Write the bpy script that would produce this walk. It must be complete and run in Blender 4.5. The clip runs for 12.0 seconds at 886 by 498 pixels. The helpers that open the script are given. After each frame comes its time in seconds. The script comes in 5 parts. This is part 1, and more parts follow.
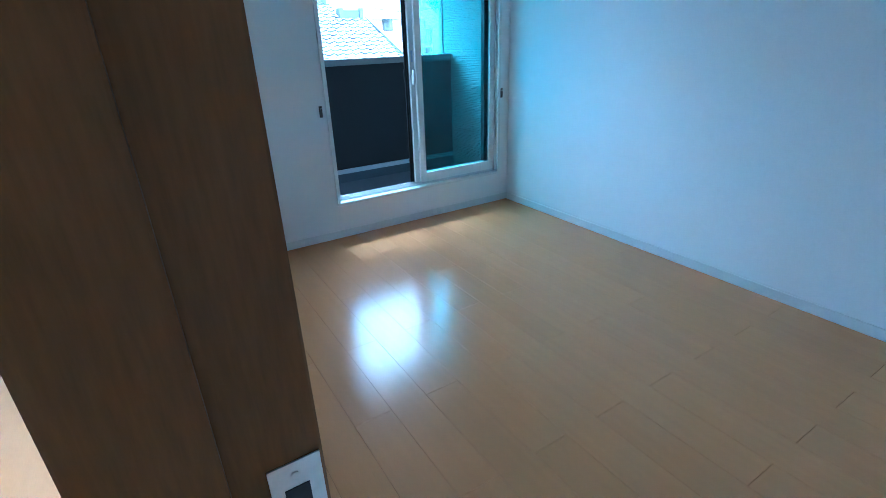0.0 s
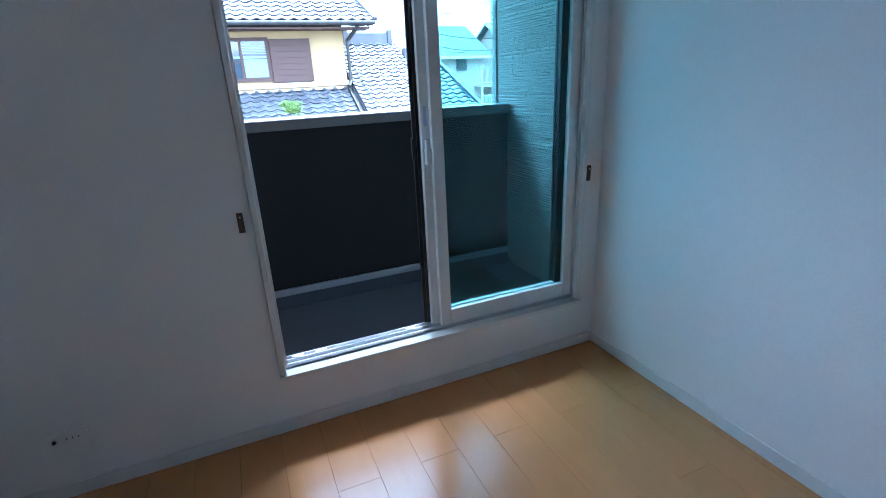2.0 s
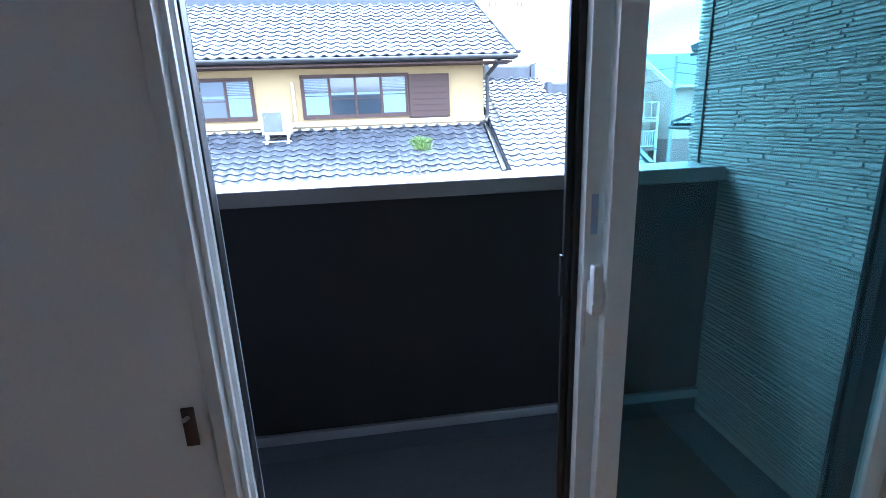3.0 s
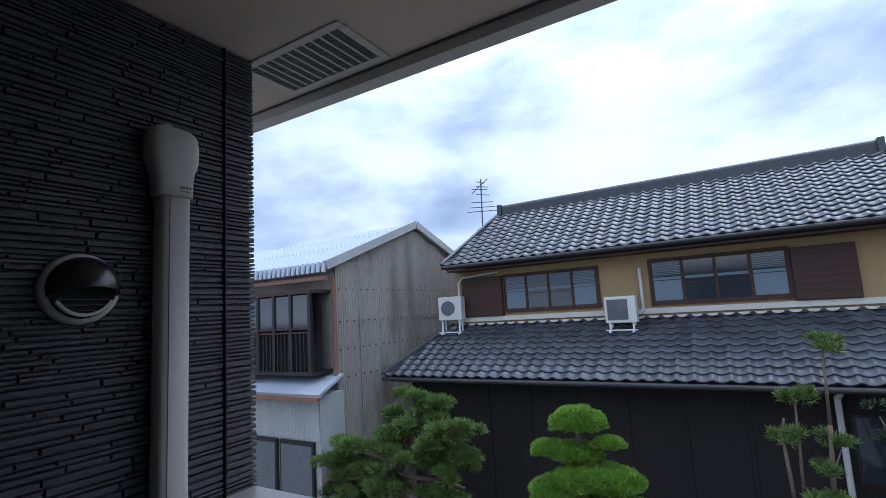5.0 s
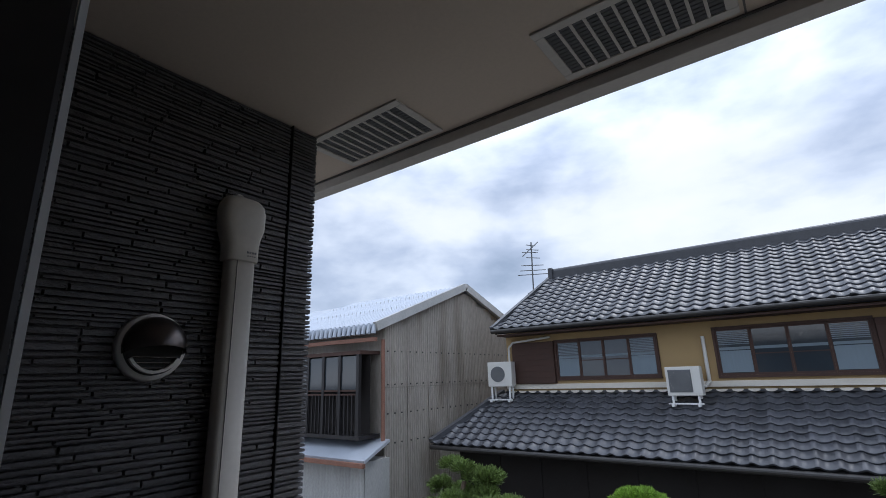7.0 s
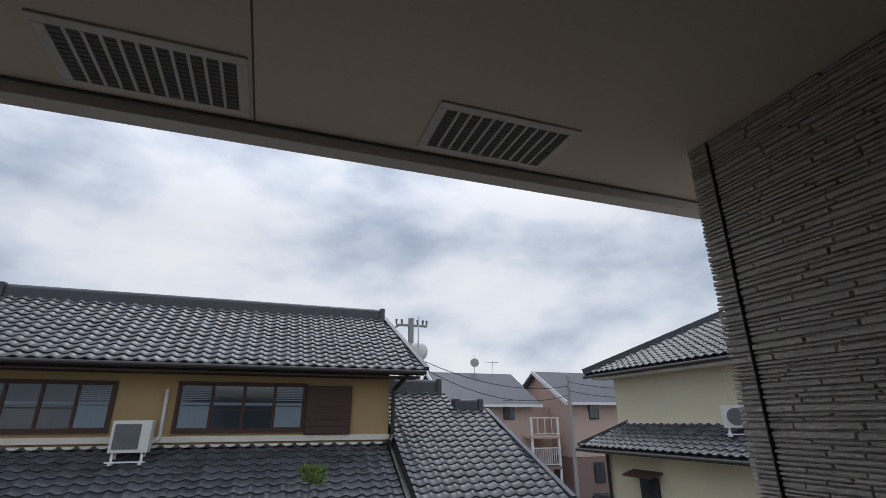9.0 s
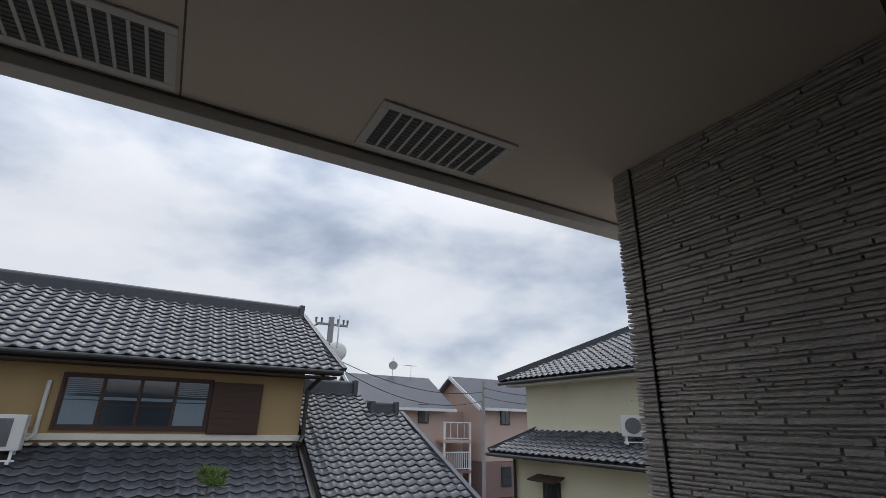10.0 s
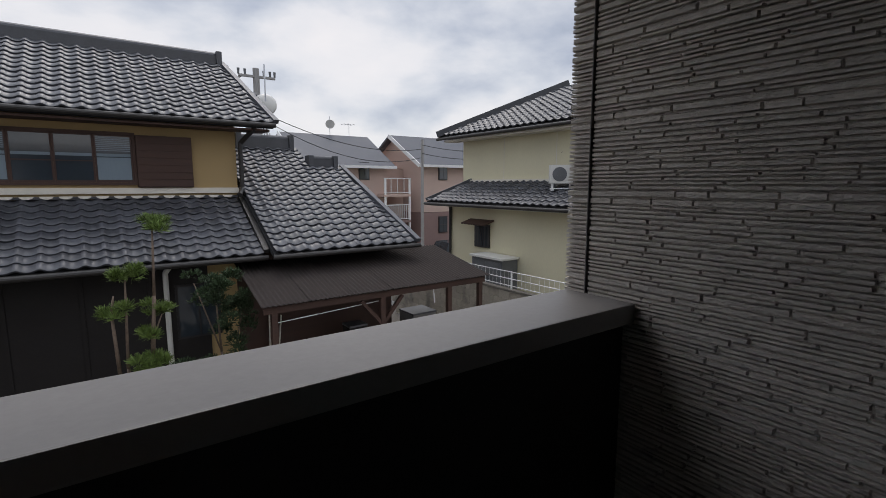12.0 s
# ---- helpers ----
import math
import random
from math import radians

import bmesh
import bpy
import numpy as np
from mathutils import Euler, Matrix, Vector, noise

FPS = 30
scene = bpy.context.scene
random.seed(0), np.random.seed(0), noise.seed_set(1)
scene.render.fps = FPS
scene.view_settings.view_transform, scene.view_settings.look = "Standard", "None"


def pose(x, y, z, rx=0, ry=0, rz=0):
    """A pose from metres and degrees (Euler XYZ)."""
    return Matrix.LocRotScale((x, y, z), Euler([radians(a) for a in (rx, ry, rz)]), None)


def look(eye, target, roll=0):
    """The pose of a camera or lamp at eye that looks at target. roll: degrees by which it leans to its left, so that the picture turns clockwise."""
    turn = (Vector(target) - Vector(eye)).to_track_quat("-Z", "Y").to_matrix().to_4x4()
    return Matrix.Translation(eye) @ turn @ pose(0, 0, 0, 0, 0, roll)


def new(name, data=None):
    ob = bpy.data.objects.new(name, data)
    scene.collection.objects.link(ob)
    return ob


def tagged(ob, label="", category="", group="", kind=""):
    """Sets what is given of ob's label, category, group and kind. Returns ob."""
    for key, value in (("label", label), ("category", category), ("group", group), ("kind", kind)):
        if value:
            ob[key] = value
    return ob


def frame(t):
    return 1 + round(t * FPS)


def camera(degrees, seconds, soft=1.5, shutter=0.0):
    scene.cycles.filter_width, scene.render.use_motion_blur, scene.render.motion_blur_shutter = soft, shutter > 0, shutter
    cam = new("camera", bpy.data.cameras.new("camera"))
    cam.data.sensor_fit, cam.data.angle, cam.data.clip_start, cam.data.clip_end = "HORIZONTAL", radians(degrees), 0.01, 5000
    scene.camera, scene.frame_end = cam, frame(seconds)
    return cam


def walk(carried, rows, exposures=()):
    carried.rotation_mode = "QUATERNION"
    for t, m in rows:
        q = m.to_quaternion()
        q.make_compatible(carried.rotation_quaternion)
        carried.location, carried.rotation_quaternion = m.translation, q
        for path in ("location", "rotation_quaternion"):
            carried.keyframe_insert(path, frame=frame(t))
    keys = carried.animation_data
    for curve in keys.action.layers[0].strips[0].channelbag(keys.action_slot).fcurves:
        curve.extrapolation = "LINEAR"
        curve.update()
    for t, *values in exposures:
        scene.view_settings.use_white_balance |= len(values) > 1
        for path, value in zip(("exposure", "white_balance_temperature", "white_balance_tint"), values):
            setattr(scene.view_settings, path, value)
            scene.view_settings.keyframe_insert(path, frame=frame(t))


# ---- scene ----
cam = camera(85.4, 12.0, soft=0.6)
# Poses: seconds, eye, yaw to the left, pitch, lean
PATH = [
    (0.0, (-1.099, -3.320, 1.378), -31.66, -23.71, -1.92),
    (0.5, (-0.740, -3.100, 1.363), -36.00, -23.81, -2.48),
    (1.0, (-0.501, -2.738, 1.418), -34.06, -23.78, -2.08),
    (1.5, (-0.209, -2.342, 1.404), -29.81, -21.37, -2.23),
    (2.0, (0.019, -1.850, 1.397), -22.76, -19.36, -2.81),
    (2.5, (0.223, -1.312, 1.420), -15.65, -17.48, -2.71),
    (3.0, (0.360, -0.799, 1.448), -7.35, -15.07, -2.19),
    (4.8, (0.254, 0.100, 1.714), 28.38, 4.61, -3.67),
    (5.0, (0.248, 0.100, 1.731), 30.69, 7.28, -3.49),
    (5.5, (0.245, 0.099, 1.741), 34.93, 10.64, -2.85),
    (6.0, (0.246, 0.094, 1.731), 37.18, 12.89, -2.54),
    (6.5, (0.217, 0.098, 1.749), 38.08, 13.87, -1.76),
    (6.7, (0.230, 0.092, 1.738), 38.41, 14.25, -1.93),
    (8.3, (0.353, 0.067, 1.735), -3.03, 19.09, -1.92),
    (8.5, (0.367, 0.041, 1.735), -10.46, 19.42, -1.68),
    (9.0, (0.404, 0.042, 1.759), -19.51, 19.78, -0.23),
    (9.5, (0.398, 0.044, 1.759), -25.02, 20.20, 0.77),
    (10.0, (0.397, 0.052, 1.762), -28.68, 20.18, 1.15),
    (10.5, (0.387, 0.031, 1.749), -31.03, 20.05, 1.44),
    (11.0, (0.396, 0.043, 1.759), -32.35, 18.33, 1.52),
    (11.5, (0.429, 0.079, 1.711), -33.42, 7.72, 0.74),
    (12.0, (0.499, 0.149, 1.558), -35.97, -7.57, -0.02),
]


def carried_pose(eye, yaw, pitch, lean):
    a, b = radians(yaw), radians(pitch)
    e = Vector(eye)
    return look(e, e + Vector((-math.sin(a) * math.cos(b), math.cos(a) * math.cos(b), math.sin(b))), lean)


walk(cam, [(t, carried_pose(eye, yaw, pitch, lean)) for t, eye, yaw, pitch, lean in PATH],
     exposures=[(0.0, 4.65, 3800, -10), (0.6, 4.4, 3850, -6), (1.2, 3.95, 4100, -1), (2.0, 3.85, 4650, 5), (3.1, 3.45, 4900, 9),
                (4.0, 1.8, 5100, 7), (4.6, 0.38, 5350, 11), (5.2, 0.3, 5400, 12), (6.7, 0.22, 5850, 13), (8.5, -0.2, 6350, 12), (11.0, -0.2, 6350, 12), (12.0, -0.1, 6700, 14)])

# ---- world, sun ----
world = bpy.data.worlds.new("overcast_sky")
scene.world = world
world.use_nodes = True
wn, wl = world.node_tree.nodes, world.node_tree.links
wn.clear()
w_out, w_bg = wn.new("ShaderNodeOutputWorld"), wn.new("ShaderNodeBackground")
w_sky = wn.new("ShaderNodeTexSky")
w_sky.sky_type, w_sky.sun_disc = "NISHITA", False
w_sky.sun_elevation, w_sky.sun_rotation = radians(62), radians(18)
w_co, w_map = wn.new("ShaderNodeTexCoord"), wn.new("ShaderNodeMapping")
w_map.inputs["Scale"].default_value = (1.0, 1.0, 2.1)
w_n1, w_n2 = wn.new("ShaderNodeTexNoise"), wn.new("ShaderNodeTexNoise")
for nd, sc, dt, ds in ((w_n1, 3.6, 10, 0.08), (w_n2, 1.5, 4, 0.1)):
    nd.inputs["Scale"].default_value, nd.inputs["Detail"].default_value, nd.inputs["Distortion"].default_value = sc, dt, ds
    wl.new(w_map.outputs[0], nd.inputs["Vector"])
wl.new(w_co.outputs["Generated"], w_map.inputs["Vector"])
w_add = wn.new("ShaderNodeMath")
w_add.operation = "MULTIPLY_ADD"
w_add.inputs[1].default_value, w_add.inputs[2].default_value = 0.82, 0.02
wl.new(w_n1.outputs["Fac"], w_add.inputs[0])
w_add2 = wn.new("ShaderNodeMath")
w_add2.operation = "MULTIPLY_ADD"
w_add2.inputs[1].default_value = 0.48
wl.new(w_n2.outputs["Fac"], w_add2.inputs[0])
wl.new(w_add.outputs[0], w_add2.inputs[2])
w_ramp = wn.new("ShaderNodeValToRGB")
w_ramp.color_ramp.elements[0].position, w_ramp.color_ramp.elements[0].color = 0.50, (0.34, 0.41, 0.51, 1)
w_ramp.color_ramp.elements[1].position, w_ramp.color_ramp.elements[1].color = 0.88, (0.98, 0.99, 1.0, 1)
for pos, col in ((0.60, (0.50, 0.57, 0.68, 1)), (0.69, (0.72, 0.78, 0.85, 1)), (0.77, (0.90, 0.93, 0.96, 1))):
    el = w_ramp.color_ramp.elements.new(pos)
    el.color = col
wl.new(w_add2.outputs[0], w_ramp.inputs[0])
w_mix = wn.new("ShaderNodeMixRGB")
w_mix.inputs[0].default_value = 0.88
w_sc = wn.new("ShaderNodeVectorMath")
w_sc.operation = "SCALE"
w_sc.inputs["Scale"].default_value = 0.10
wl.new(w_sky.outputs[0], w_sc.inputs[0])
wl.new(w_sc.outputs[0], w_mix.inputs[1])
wl.new(w_ramp.outputs[0], w_mix.inputs[2])
# an overcast sky is brighter overhead than at the horizon
w_sep, w_up, w_zen = wn.new("ShaderNodeSeparateXYZ"), wn.new("ShaderNodeMapRange"), wn.new("ShaderNodeVectorMath")
wl.new(w_co.outputs["Generated"], w_sep.inputs[0])
wl.new(w_sep.outputs["Z"], w_up.inputs["Value"])
w_up.inputs["From Min"].default_value, w_up.inputs["From Max"].default_value = 0.35, 1.0
w_up.inputs["To Min"].default_value, w_up.inputs["To Max"].default_value = 1.0, 2.2
w_zen.operation = "SCALE"
wl.new(w_mix.outputs[0], w_zen.inputs[0])
wl.new(w_up.outputs[0], w_zen.inputs["Scale"])
wl.new(w_zen.outputs[0], w_bg.inputs["Color"])
w_bg.inputs["Strength"].default_value = 1.0
wl.new(w_bg.outputs[0], w_out.inputs["Surface"])
sun = new("sun", bpy.data.lights.new("sun", "SUN"))
sun.data.energy, sun.data.angle, sun.data.color = 0.8, radians(25), (1.0, 0.97, 0.92)
sun.matrix_world = look((5, 21.5, 30), (0, 6, 0))


# ---- materials ----
def mat(name, color, rough=0.6, metal=0.0, var=0.15, scale=3.0, fine=60.0, bump=0.15, dist=0.002, rand=0.0, spec=0.5, coat=0.0, stretch=(1, 1, 1), island=False, stain=None):
    """A surface with variation at two scales and a fine relief; stain: a colour of blotches."""
    m = bpy.data.materials.new(name)
    m.use_nodes = True
    n, l = m.node_tree.nodes, m.node_tree.links
    p = n["Principled BSDF"]
    p.inputs["Metallic"].default_value, p.inputs["Specular IOR Level"].default_value = metal, spec
    p.inputs["Coat Weight"].default_value, p.inputs["Coat Roughness"].default_value = coat, 0.12
    co, mp = n.new("ShaderNodeTexCoord"), n.new("ShaderNodeMapping")
    mp.inputs["Scale"].default_value = stretch
    geo = n.new("ShaderNodeNewGeometry")
    l.new(geo.outputs["Position"], mp.inputs["Vector"])
    a, b = n.new("ShaderNodeTexNoise"), n.new("ShaderNodeTexNoise")
    a.inputs["Scale"].default_value, b.inputs["Scale"].default_value = scale, fine
    a.inputs["Detail"].default_value, b.inputs["Detail"].default_value = 5, 4
    l.new(mp.outputs[0], a.inputs["Vector"])
    l.new(mp.outputs[0], b.inputs["Vector"])
    s = n.new("ShaderNodeMath")
    s.operation = "MULTIPLY_ADD"
    s.inputs[1].default_value = 0.5
    l.new(b.outputs["Fac"], s.inputs[0])
    h = n.new("ShaderNodeMath")
    h.operation = "MULTIPLY"
    h.inputs[1].default_value = 0.5
    l.new(a.outputs["Fac"], h.inputs[0])
    l.new(h.outputs[0], s.inputs[2])
    r = n.new("ShaderNodeMapRange")
    r.inputs["From Min"].default_value, r.inputs["From Max"].default_value = 0.3, 0.7
    r.inputs["To Min"].default_value, r.inputs["To Max"].default_value = 1 - var, 1 + var
    l.new(s.outputs[0], r.inputs["Value"])
    val = r.outputs[0]
    if rand:
        o = n.new("ShaderNodeObjectInfo")
        rr = n.new("ShaderNodeMapRange")
        rr.inputs["To Min"].default_value, rr.inputs["To Max"].default_value = 1 - rand, 1 + rand
        l.new(geo.outputs["Random Per Island"] if island else o.outputs["Random"], rr.inputs["Value"])
        q = n.new("ShaderNodeMath")
        q.operation = "MULTIPLY"
        l.new(val, q.inputs[0])
        l.new(rr.outputs[0], q.inputs[1])
        val = q.outputs[0]
    c = n.new("ShaderNodeVectorMath")
    c.operation = "SCALE"
    c.inputs[0].default_value = color
    l.new(val, c.inputs["Scale"])
    out = c.outputs[0]
    if stain:
        t = n.new("ShaderNodeTexNoise")
        t.inputs["Scale"].default_value, t.inputs["Detail"].default_value = scale * 0.7, 8
        l.new(mp.outputs[0], t.inputs["Vector"])
        k = n.new("ShaderNodeMapRange")
        k.inputs["From Min"].default_value, k.inputs["From Max"].default_value = 0.52, 0.72
        l.new(t.outputs["Fac"], k.inputs["Value"])
        x = n.new("ShaderNodeMixRGB")
        x.inputs[2].default_value = (*stain, 1)
        l.new(k.outputs[0], x.inputs[0])
        l.new(out, x.inputs[1])
        out = x.outputs[0]
    l.new(out, p.inputs["Base Color"])
    g = n.new("ShaderNodeMapRange")
    g.inputs["To Min"].default_value, g.inputs["To Max"].default_value = max(0.02, rough * 0.8), min(1, rough * 1.2)
    l.new(a.outputs["Fac"], g.inputs["Value"])
    l.new(g.outputs[0], p.inputs["Roughness"])
    if bump:
        u = n.new("ShaderNodeBump")
        u.inputs["Strength"].default_value, u.inputs["Distance"].default_value = bump, dist
        l.new(b.outputs["Fac"], u.inputs["Height"])
        l.new(u.outputs[0], p.inputs["Normal"])
    return m


M_WALL = mat("white_wallpaper", (0.88, 0.875, 0.865), 0.85, var=0.03, scale=1.2, fine=140, bump=0.5, dist=0.0015)
M_CEIL = mat("ceiling_paper", (0.86, 0.86, 0.85), 0.9, var=0.03, fine=120)
M_BASE = mat("pale_baseboard_film", (0.78, 0.775, 0.76), 0.45, var=0.04, bump=0.05)
M_FLOOR = mat("honey_laminate_floor", (0.56, 0.265, 0.105), 0.19, spec=0.32, var=0.05, scale=2.0, fine=30, bump=0.015, rand=0.025, coat=0.0, stretch=(14, 1, 1))
M_GAP = mat("dark_joint", (0.22, 0.125, 0.06), 0.9, var=0.1)
M_WOOD = mat("brown_door_film", (0.17, 0.072, 0.018), 0.6, spec=0.25, var=0.22, scale=2.0, fine=22, bump=0.08, stretch=(9, 9, 1))
M_STEEL = mat("satin_steel", (0.62, 0.61, 0.58), 0.35, metal=1.0, var=0.08, fine=90)
M_BLACK = mat("black_void", (0.012, 0.012, 0.012), 0.6, var=0.1)
M_VINYL = mat("white_vinyl_sash", (0.80, 0.80, 0.78), 0.35, var=0.04, scale=2, bump=0.03)
M_DARKALU = mat("dark_bronze_aluminium", (0.035, 0.033, 0.034), 0.35, metal=0.4, var=0.1)
M_ALU = mat("silver_aluminium", (0.62, 0.63, 0.65), 0.35, metal=0.8, var=0.08)
M_SOFFIT = mat("beige_soffit_board", (0.70, 0.60, 0.50), 0.85, var=0.05, scale=1.5, fine=90, bump=0.12)
M_FASCIA = mat("pale_grey_fascia", (0.68, 0.65, 0.61), 0.6, var=0.10, scale=2.0, stretch=(0.6, 1, 1))
M_SIDEBLK = mat("black_stone_siding", (0.112, 0.107, 0.110), 0.5, var=0.35, scale=9, fine=70, bump=0.9, dist=0.006, rand=0.15, stretch=(1, 1, 2.2))
M_SIDEGRY = mat("grey_stone_siding", (0.56, 0.515, 0.47), 0.7, var=0.2, scale=9, fine=70, bump=1.0, dist=0.007, rand=0.10, stretch=(1, 1, 2.2))
M_JOINTB = mat("black_sealant", (0.012, 0.012, 0.012), 0.7, var=0.1)
M_JOINTG = mat("grey_siding_joint", (0.13, 0.125, 0.12), 0.8, var=0.1)
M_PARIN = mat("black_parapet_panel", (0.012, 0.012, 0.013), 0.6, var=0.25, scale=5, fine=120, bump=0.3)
M_CAP = mat("grey_coping_sheet", (0.25, 0.238, 0.23), 0.42, metal=0.15, var=0.08, scale=2.5)
M_DECK = mat("blue_grey_balcony_sheet", (0.10, 0.115, 0.135), 0.6, var=0.2, scale=4, fine=90)
M_PVC = mat("beige_pipe_cover", (0.58, 0.54, 0.48), 0.45, var=0.06, scale=5, bump=0.04)
M_HOOD = mat("brown_metal_hood", (0.10, 0.085, 0.08), 0.28, metal=0.8, var=0.12)
M_TILE = mat("grey_glazed_roof_tile", (0.056, 0.058, 0.066), 0.36, var=0.28, scale=5, fine=50, bump=0.12, rand=0.28, spec=0.6)
M_TILEJ = mat("grey_glazed_roof_tile_far", (0.056, 0.058, 0.066), 0.36, var=0.28, scale=5, fine=50, bump=0.12, rand=0.28, spec=0.6, island=True)
M_TILEB = mat("roof_underlay", (0.02, 0.02, 0.022), 0.9)
M_PLASTER = mat("ochre_plaster", (0.40, 0.28, 0.135), 0.9, var=0.08, scale=2, fine=70, bump=0.25)
M_BAND = mat("cream_flashing", (0.66, 0.62, 0.54), 0.6, var=0.12, scale=2)
M_DWOOD = mat("dark_brown_boards", (0.062, 0.031, 0.022), 0.7, var=0.25, scale=2, fine=30, stretch=(1, 1, 6))
M_NWOOD = mat("near_black_wall_boards", (0.013, 0.010, 0.009), 0.8, var=0.3, scale=2, fine=30)
M_GUTTER = mat("dark_gutter", (0.03, 0.027, 0.025), 0.45, var=0.1)
M_AC = mat("ivory_machine_paint", (0.66, 0.65, 0.61), 0.45, var=0.07, scale=4)
M_ACG = mat("dark_fan_grille", (0.13, 0.135, 0.14), 0.5, var=0.2, fine=120)
M_GREYCOR = mat("weathered_corrugated_cement", (0.31, 0.28, 0.245), 0.9, var=0.28, scale=1.5, fine=25, stretch=(1, 1, 0.25), stain=(0.15, 0.125, 0.10))
M_ZINC = mat("bright_zinc_sheet", (0.47, 0.51, 0.57), 0.45, metal=0.35, var=0.12, scale=3)
M_COPPER = mat("rusty_copper_gutter", (0.26, 0.13, 0.09), 0.55, metal=0.3, var=0.25)
M_ZSHEET = mat("pale_corrugated_sheet", (0.42, 0.42, 0.41), 0.6, var=0.2, scale=2, stretch=(1, 1, 0.3))
M_CREAM = mat("cream_render", (0.66, 0.61, 0.43), 0.85, var=0.05, scale=1, fine=50, stretch=(1, 1, 0.3))
M_PINK = mat("pale_pink_render", (0.55, 0.41, 0.35), 0.85, var=0.06, scale=1, fine=40)
M_MAUVE = mat("mauve_brown_tile", (0.25, 0.165, 0.15), 0.8, var=0.1, scale=4)
M_SLATE = mat("grey_slate", (0.085, 0.09, 0.105), 0.6, var=0.12, scale=2, fine=30)
M_WHITE = mat("white_paint", (0.75, 0.75, 0.74), 0.5, var=0.05)
M_CANOPY = mat("brown_corrugated_canopy", (0.040, 0.032, 0.029), 0.85, spec=0.2, var=0.2, scale=3)
M_BLOCK = mat("concrete_block", (0.33, 0.295, 0.24), 0.9, var=0.2, scale=3, fine=40, bump=0.4, rand=0.12, stain=(0.16, 0.15, 0.13))
M_GROUND = mat("earth_and_gravel", (0.15, 0.135, 0.115), 0.95, var=0.3, scale=0.8, fine=30, bump=0.6, dist=0.01)
M_ROAD = mat("asphalt", (0.13, 0.13, 0.13), 0.9, var=0.15, scale=1, fine=60)
M_BARK = mat("pine_bark", (0.16, 0.115, 0.085), 0.9, var=0.35, scale=8, fine=40, bump=0.7, dist=0.01)
M_NEEDLE = mat("pine_needles", (0.125, 0.185, 0.042), 0.6, var=0.25, scale=4, bump=0, rand=0.45, island=True)
M_NEEDLEL = mat("bright_pine_needles", (0.19, 0.33, 0.035), 0.6, var=0.2, scale=4, bump=0, rand=0.4, island=True)
M_LEAF = mat("shrub_leaves", (0.040, 0.068, 0.028), 0.6, var=0.25, scale=4, bump=0, rand=0.45, island=True)
M_CONC = mat("grey_concrete_pole", (0.32, 0.31, 0.30), 0.8, var=0.12)
M_CAR = mat("dark_blue_car_paint", (0.03, 0.05, 0.10), 0.2, var=0.05, coat=0.6)
M_RUBBER = mat("black_rubber", (0.02, 0.02, 0.02), 0.8)
M_CURTREFL = mat("pale_curtain_and_reflection", (0.20, 0.25, 0.29), 0.9, var=0.1, stretch=(12, 12, 1))
M_CLUTTER = mat("dusty_plastic", (0.20, 0.19, 0.18), 0.7, var=0.2, rand=0.5)
M_BAGW = mat("white_plastic_film", (0.55, 0.55, 0.53), 0.4, var=0.15, scale=12, fine=60, bump=0.5, dist=0.01)
M_BAGY = mat("yellow_plastic_film", (0.42, 0.29, 0.05), 0.4, var=0.2, scale=12, bump=0.5, dist=0.01)
M_BAGG = mat("green_plastic_film", (0.03, 0.16, 0.09), 0.4, var=0.2, scale=12, bump=0.5, dist=0.01)
M_TUB = mat("blue_plastic", (0.05, 0.085, 0.22), 0.45, var=0.1)
M_PAPER = mat("faded_sticker", (0.45, 0.55, 0.75), 0.6, var=0.1)


def glass(name, tint, rough=0.0):
    m = bpy.data.materials.new(name)
    m.use_nodes = True
    n, l = m.node_tree.nodes, m.node_tree.links
    n.clear()
    o, mx = n.new("ShaderNodeOutputMaterial"), n.new("ShaderNodeMixShader")
    tr, gl, fr, pw = n.new("ShaderNodeBsdfTransparent"), n.new("ShaderNodeBsdfGlossy"), n.new("ShaderNodeLayerWeight"), n.new("ShaderNodeMath")
    tr.inputs[0].default_value = (*tint, 1)
    gl.inputs["Roughness"].default_value = rough
    fr.inputs[0].default_value = 0.5
    pw.operation = "POWER"
    pw.inputs[1].default_value = 4.0
    sc = n.new("ShaderNodeMath")
    sc.operation = "MULTIPLY_ADD"
    sc.inputs[1].default_value, sc.inputs[2].default_value = 0.5, 0.03
    l.new(fr.outputs["Facing"], pw.inputs[0])
    l.new(pw.outputs[0], sc.inputs[0])
    l.new(sc.outputs[0], mx.inputs[0])
    l.new(tr.outputs[0], mx.inputs[1])
    l.new(gl.outputs[0], mx.inputs[2])
    l.new(mx.outputs[0], o.inputs["Surface"])
    return m


M_GLASS = glass("green_tinted_insulating_glass", (0.70, 0.855, 0.865))
M_PANE = mat("dark_reflecting_window_glass", (0.035, 0.045, 0.055), 0.06, var=0.3, scale=0.8, bump=0.02, spec=0.9)
M_CARGLASS = mat("car_glass", (0.02, 0.025, 0.03), 0.05, bump=0)


# ---- mesh helpers ----
def bx(bm, x0, x1, y0, y1, z0, z1, bevel=0.0):
    g = bmesh.ops.create_cube(bm, size=1.0, matrix=Matrix.LocRotScale(((x0 + x1) / 2, (y0 + y1) / 2, (z0 + z1) / 2), None, (abs(x1 - x0), abs(y1 - y0), abs(z1 - z0))))
    if bevel:
        es = list({e for v in g["verts"] for e in v.link_edges})
        bmesh.ops.bevel(bm, geom=es, offset=bevel, segments=2, affect="EDGES", profile=0.7)
    return bm


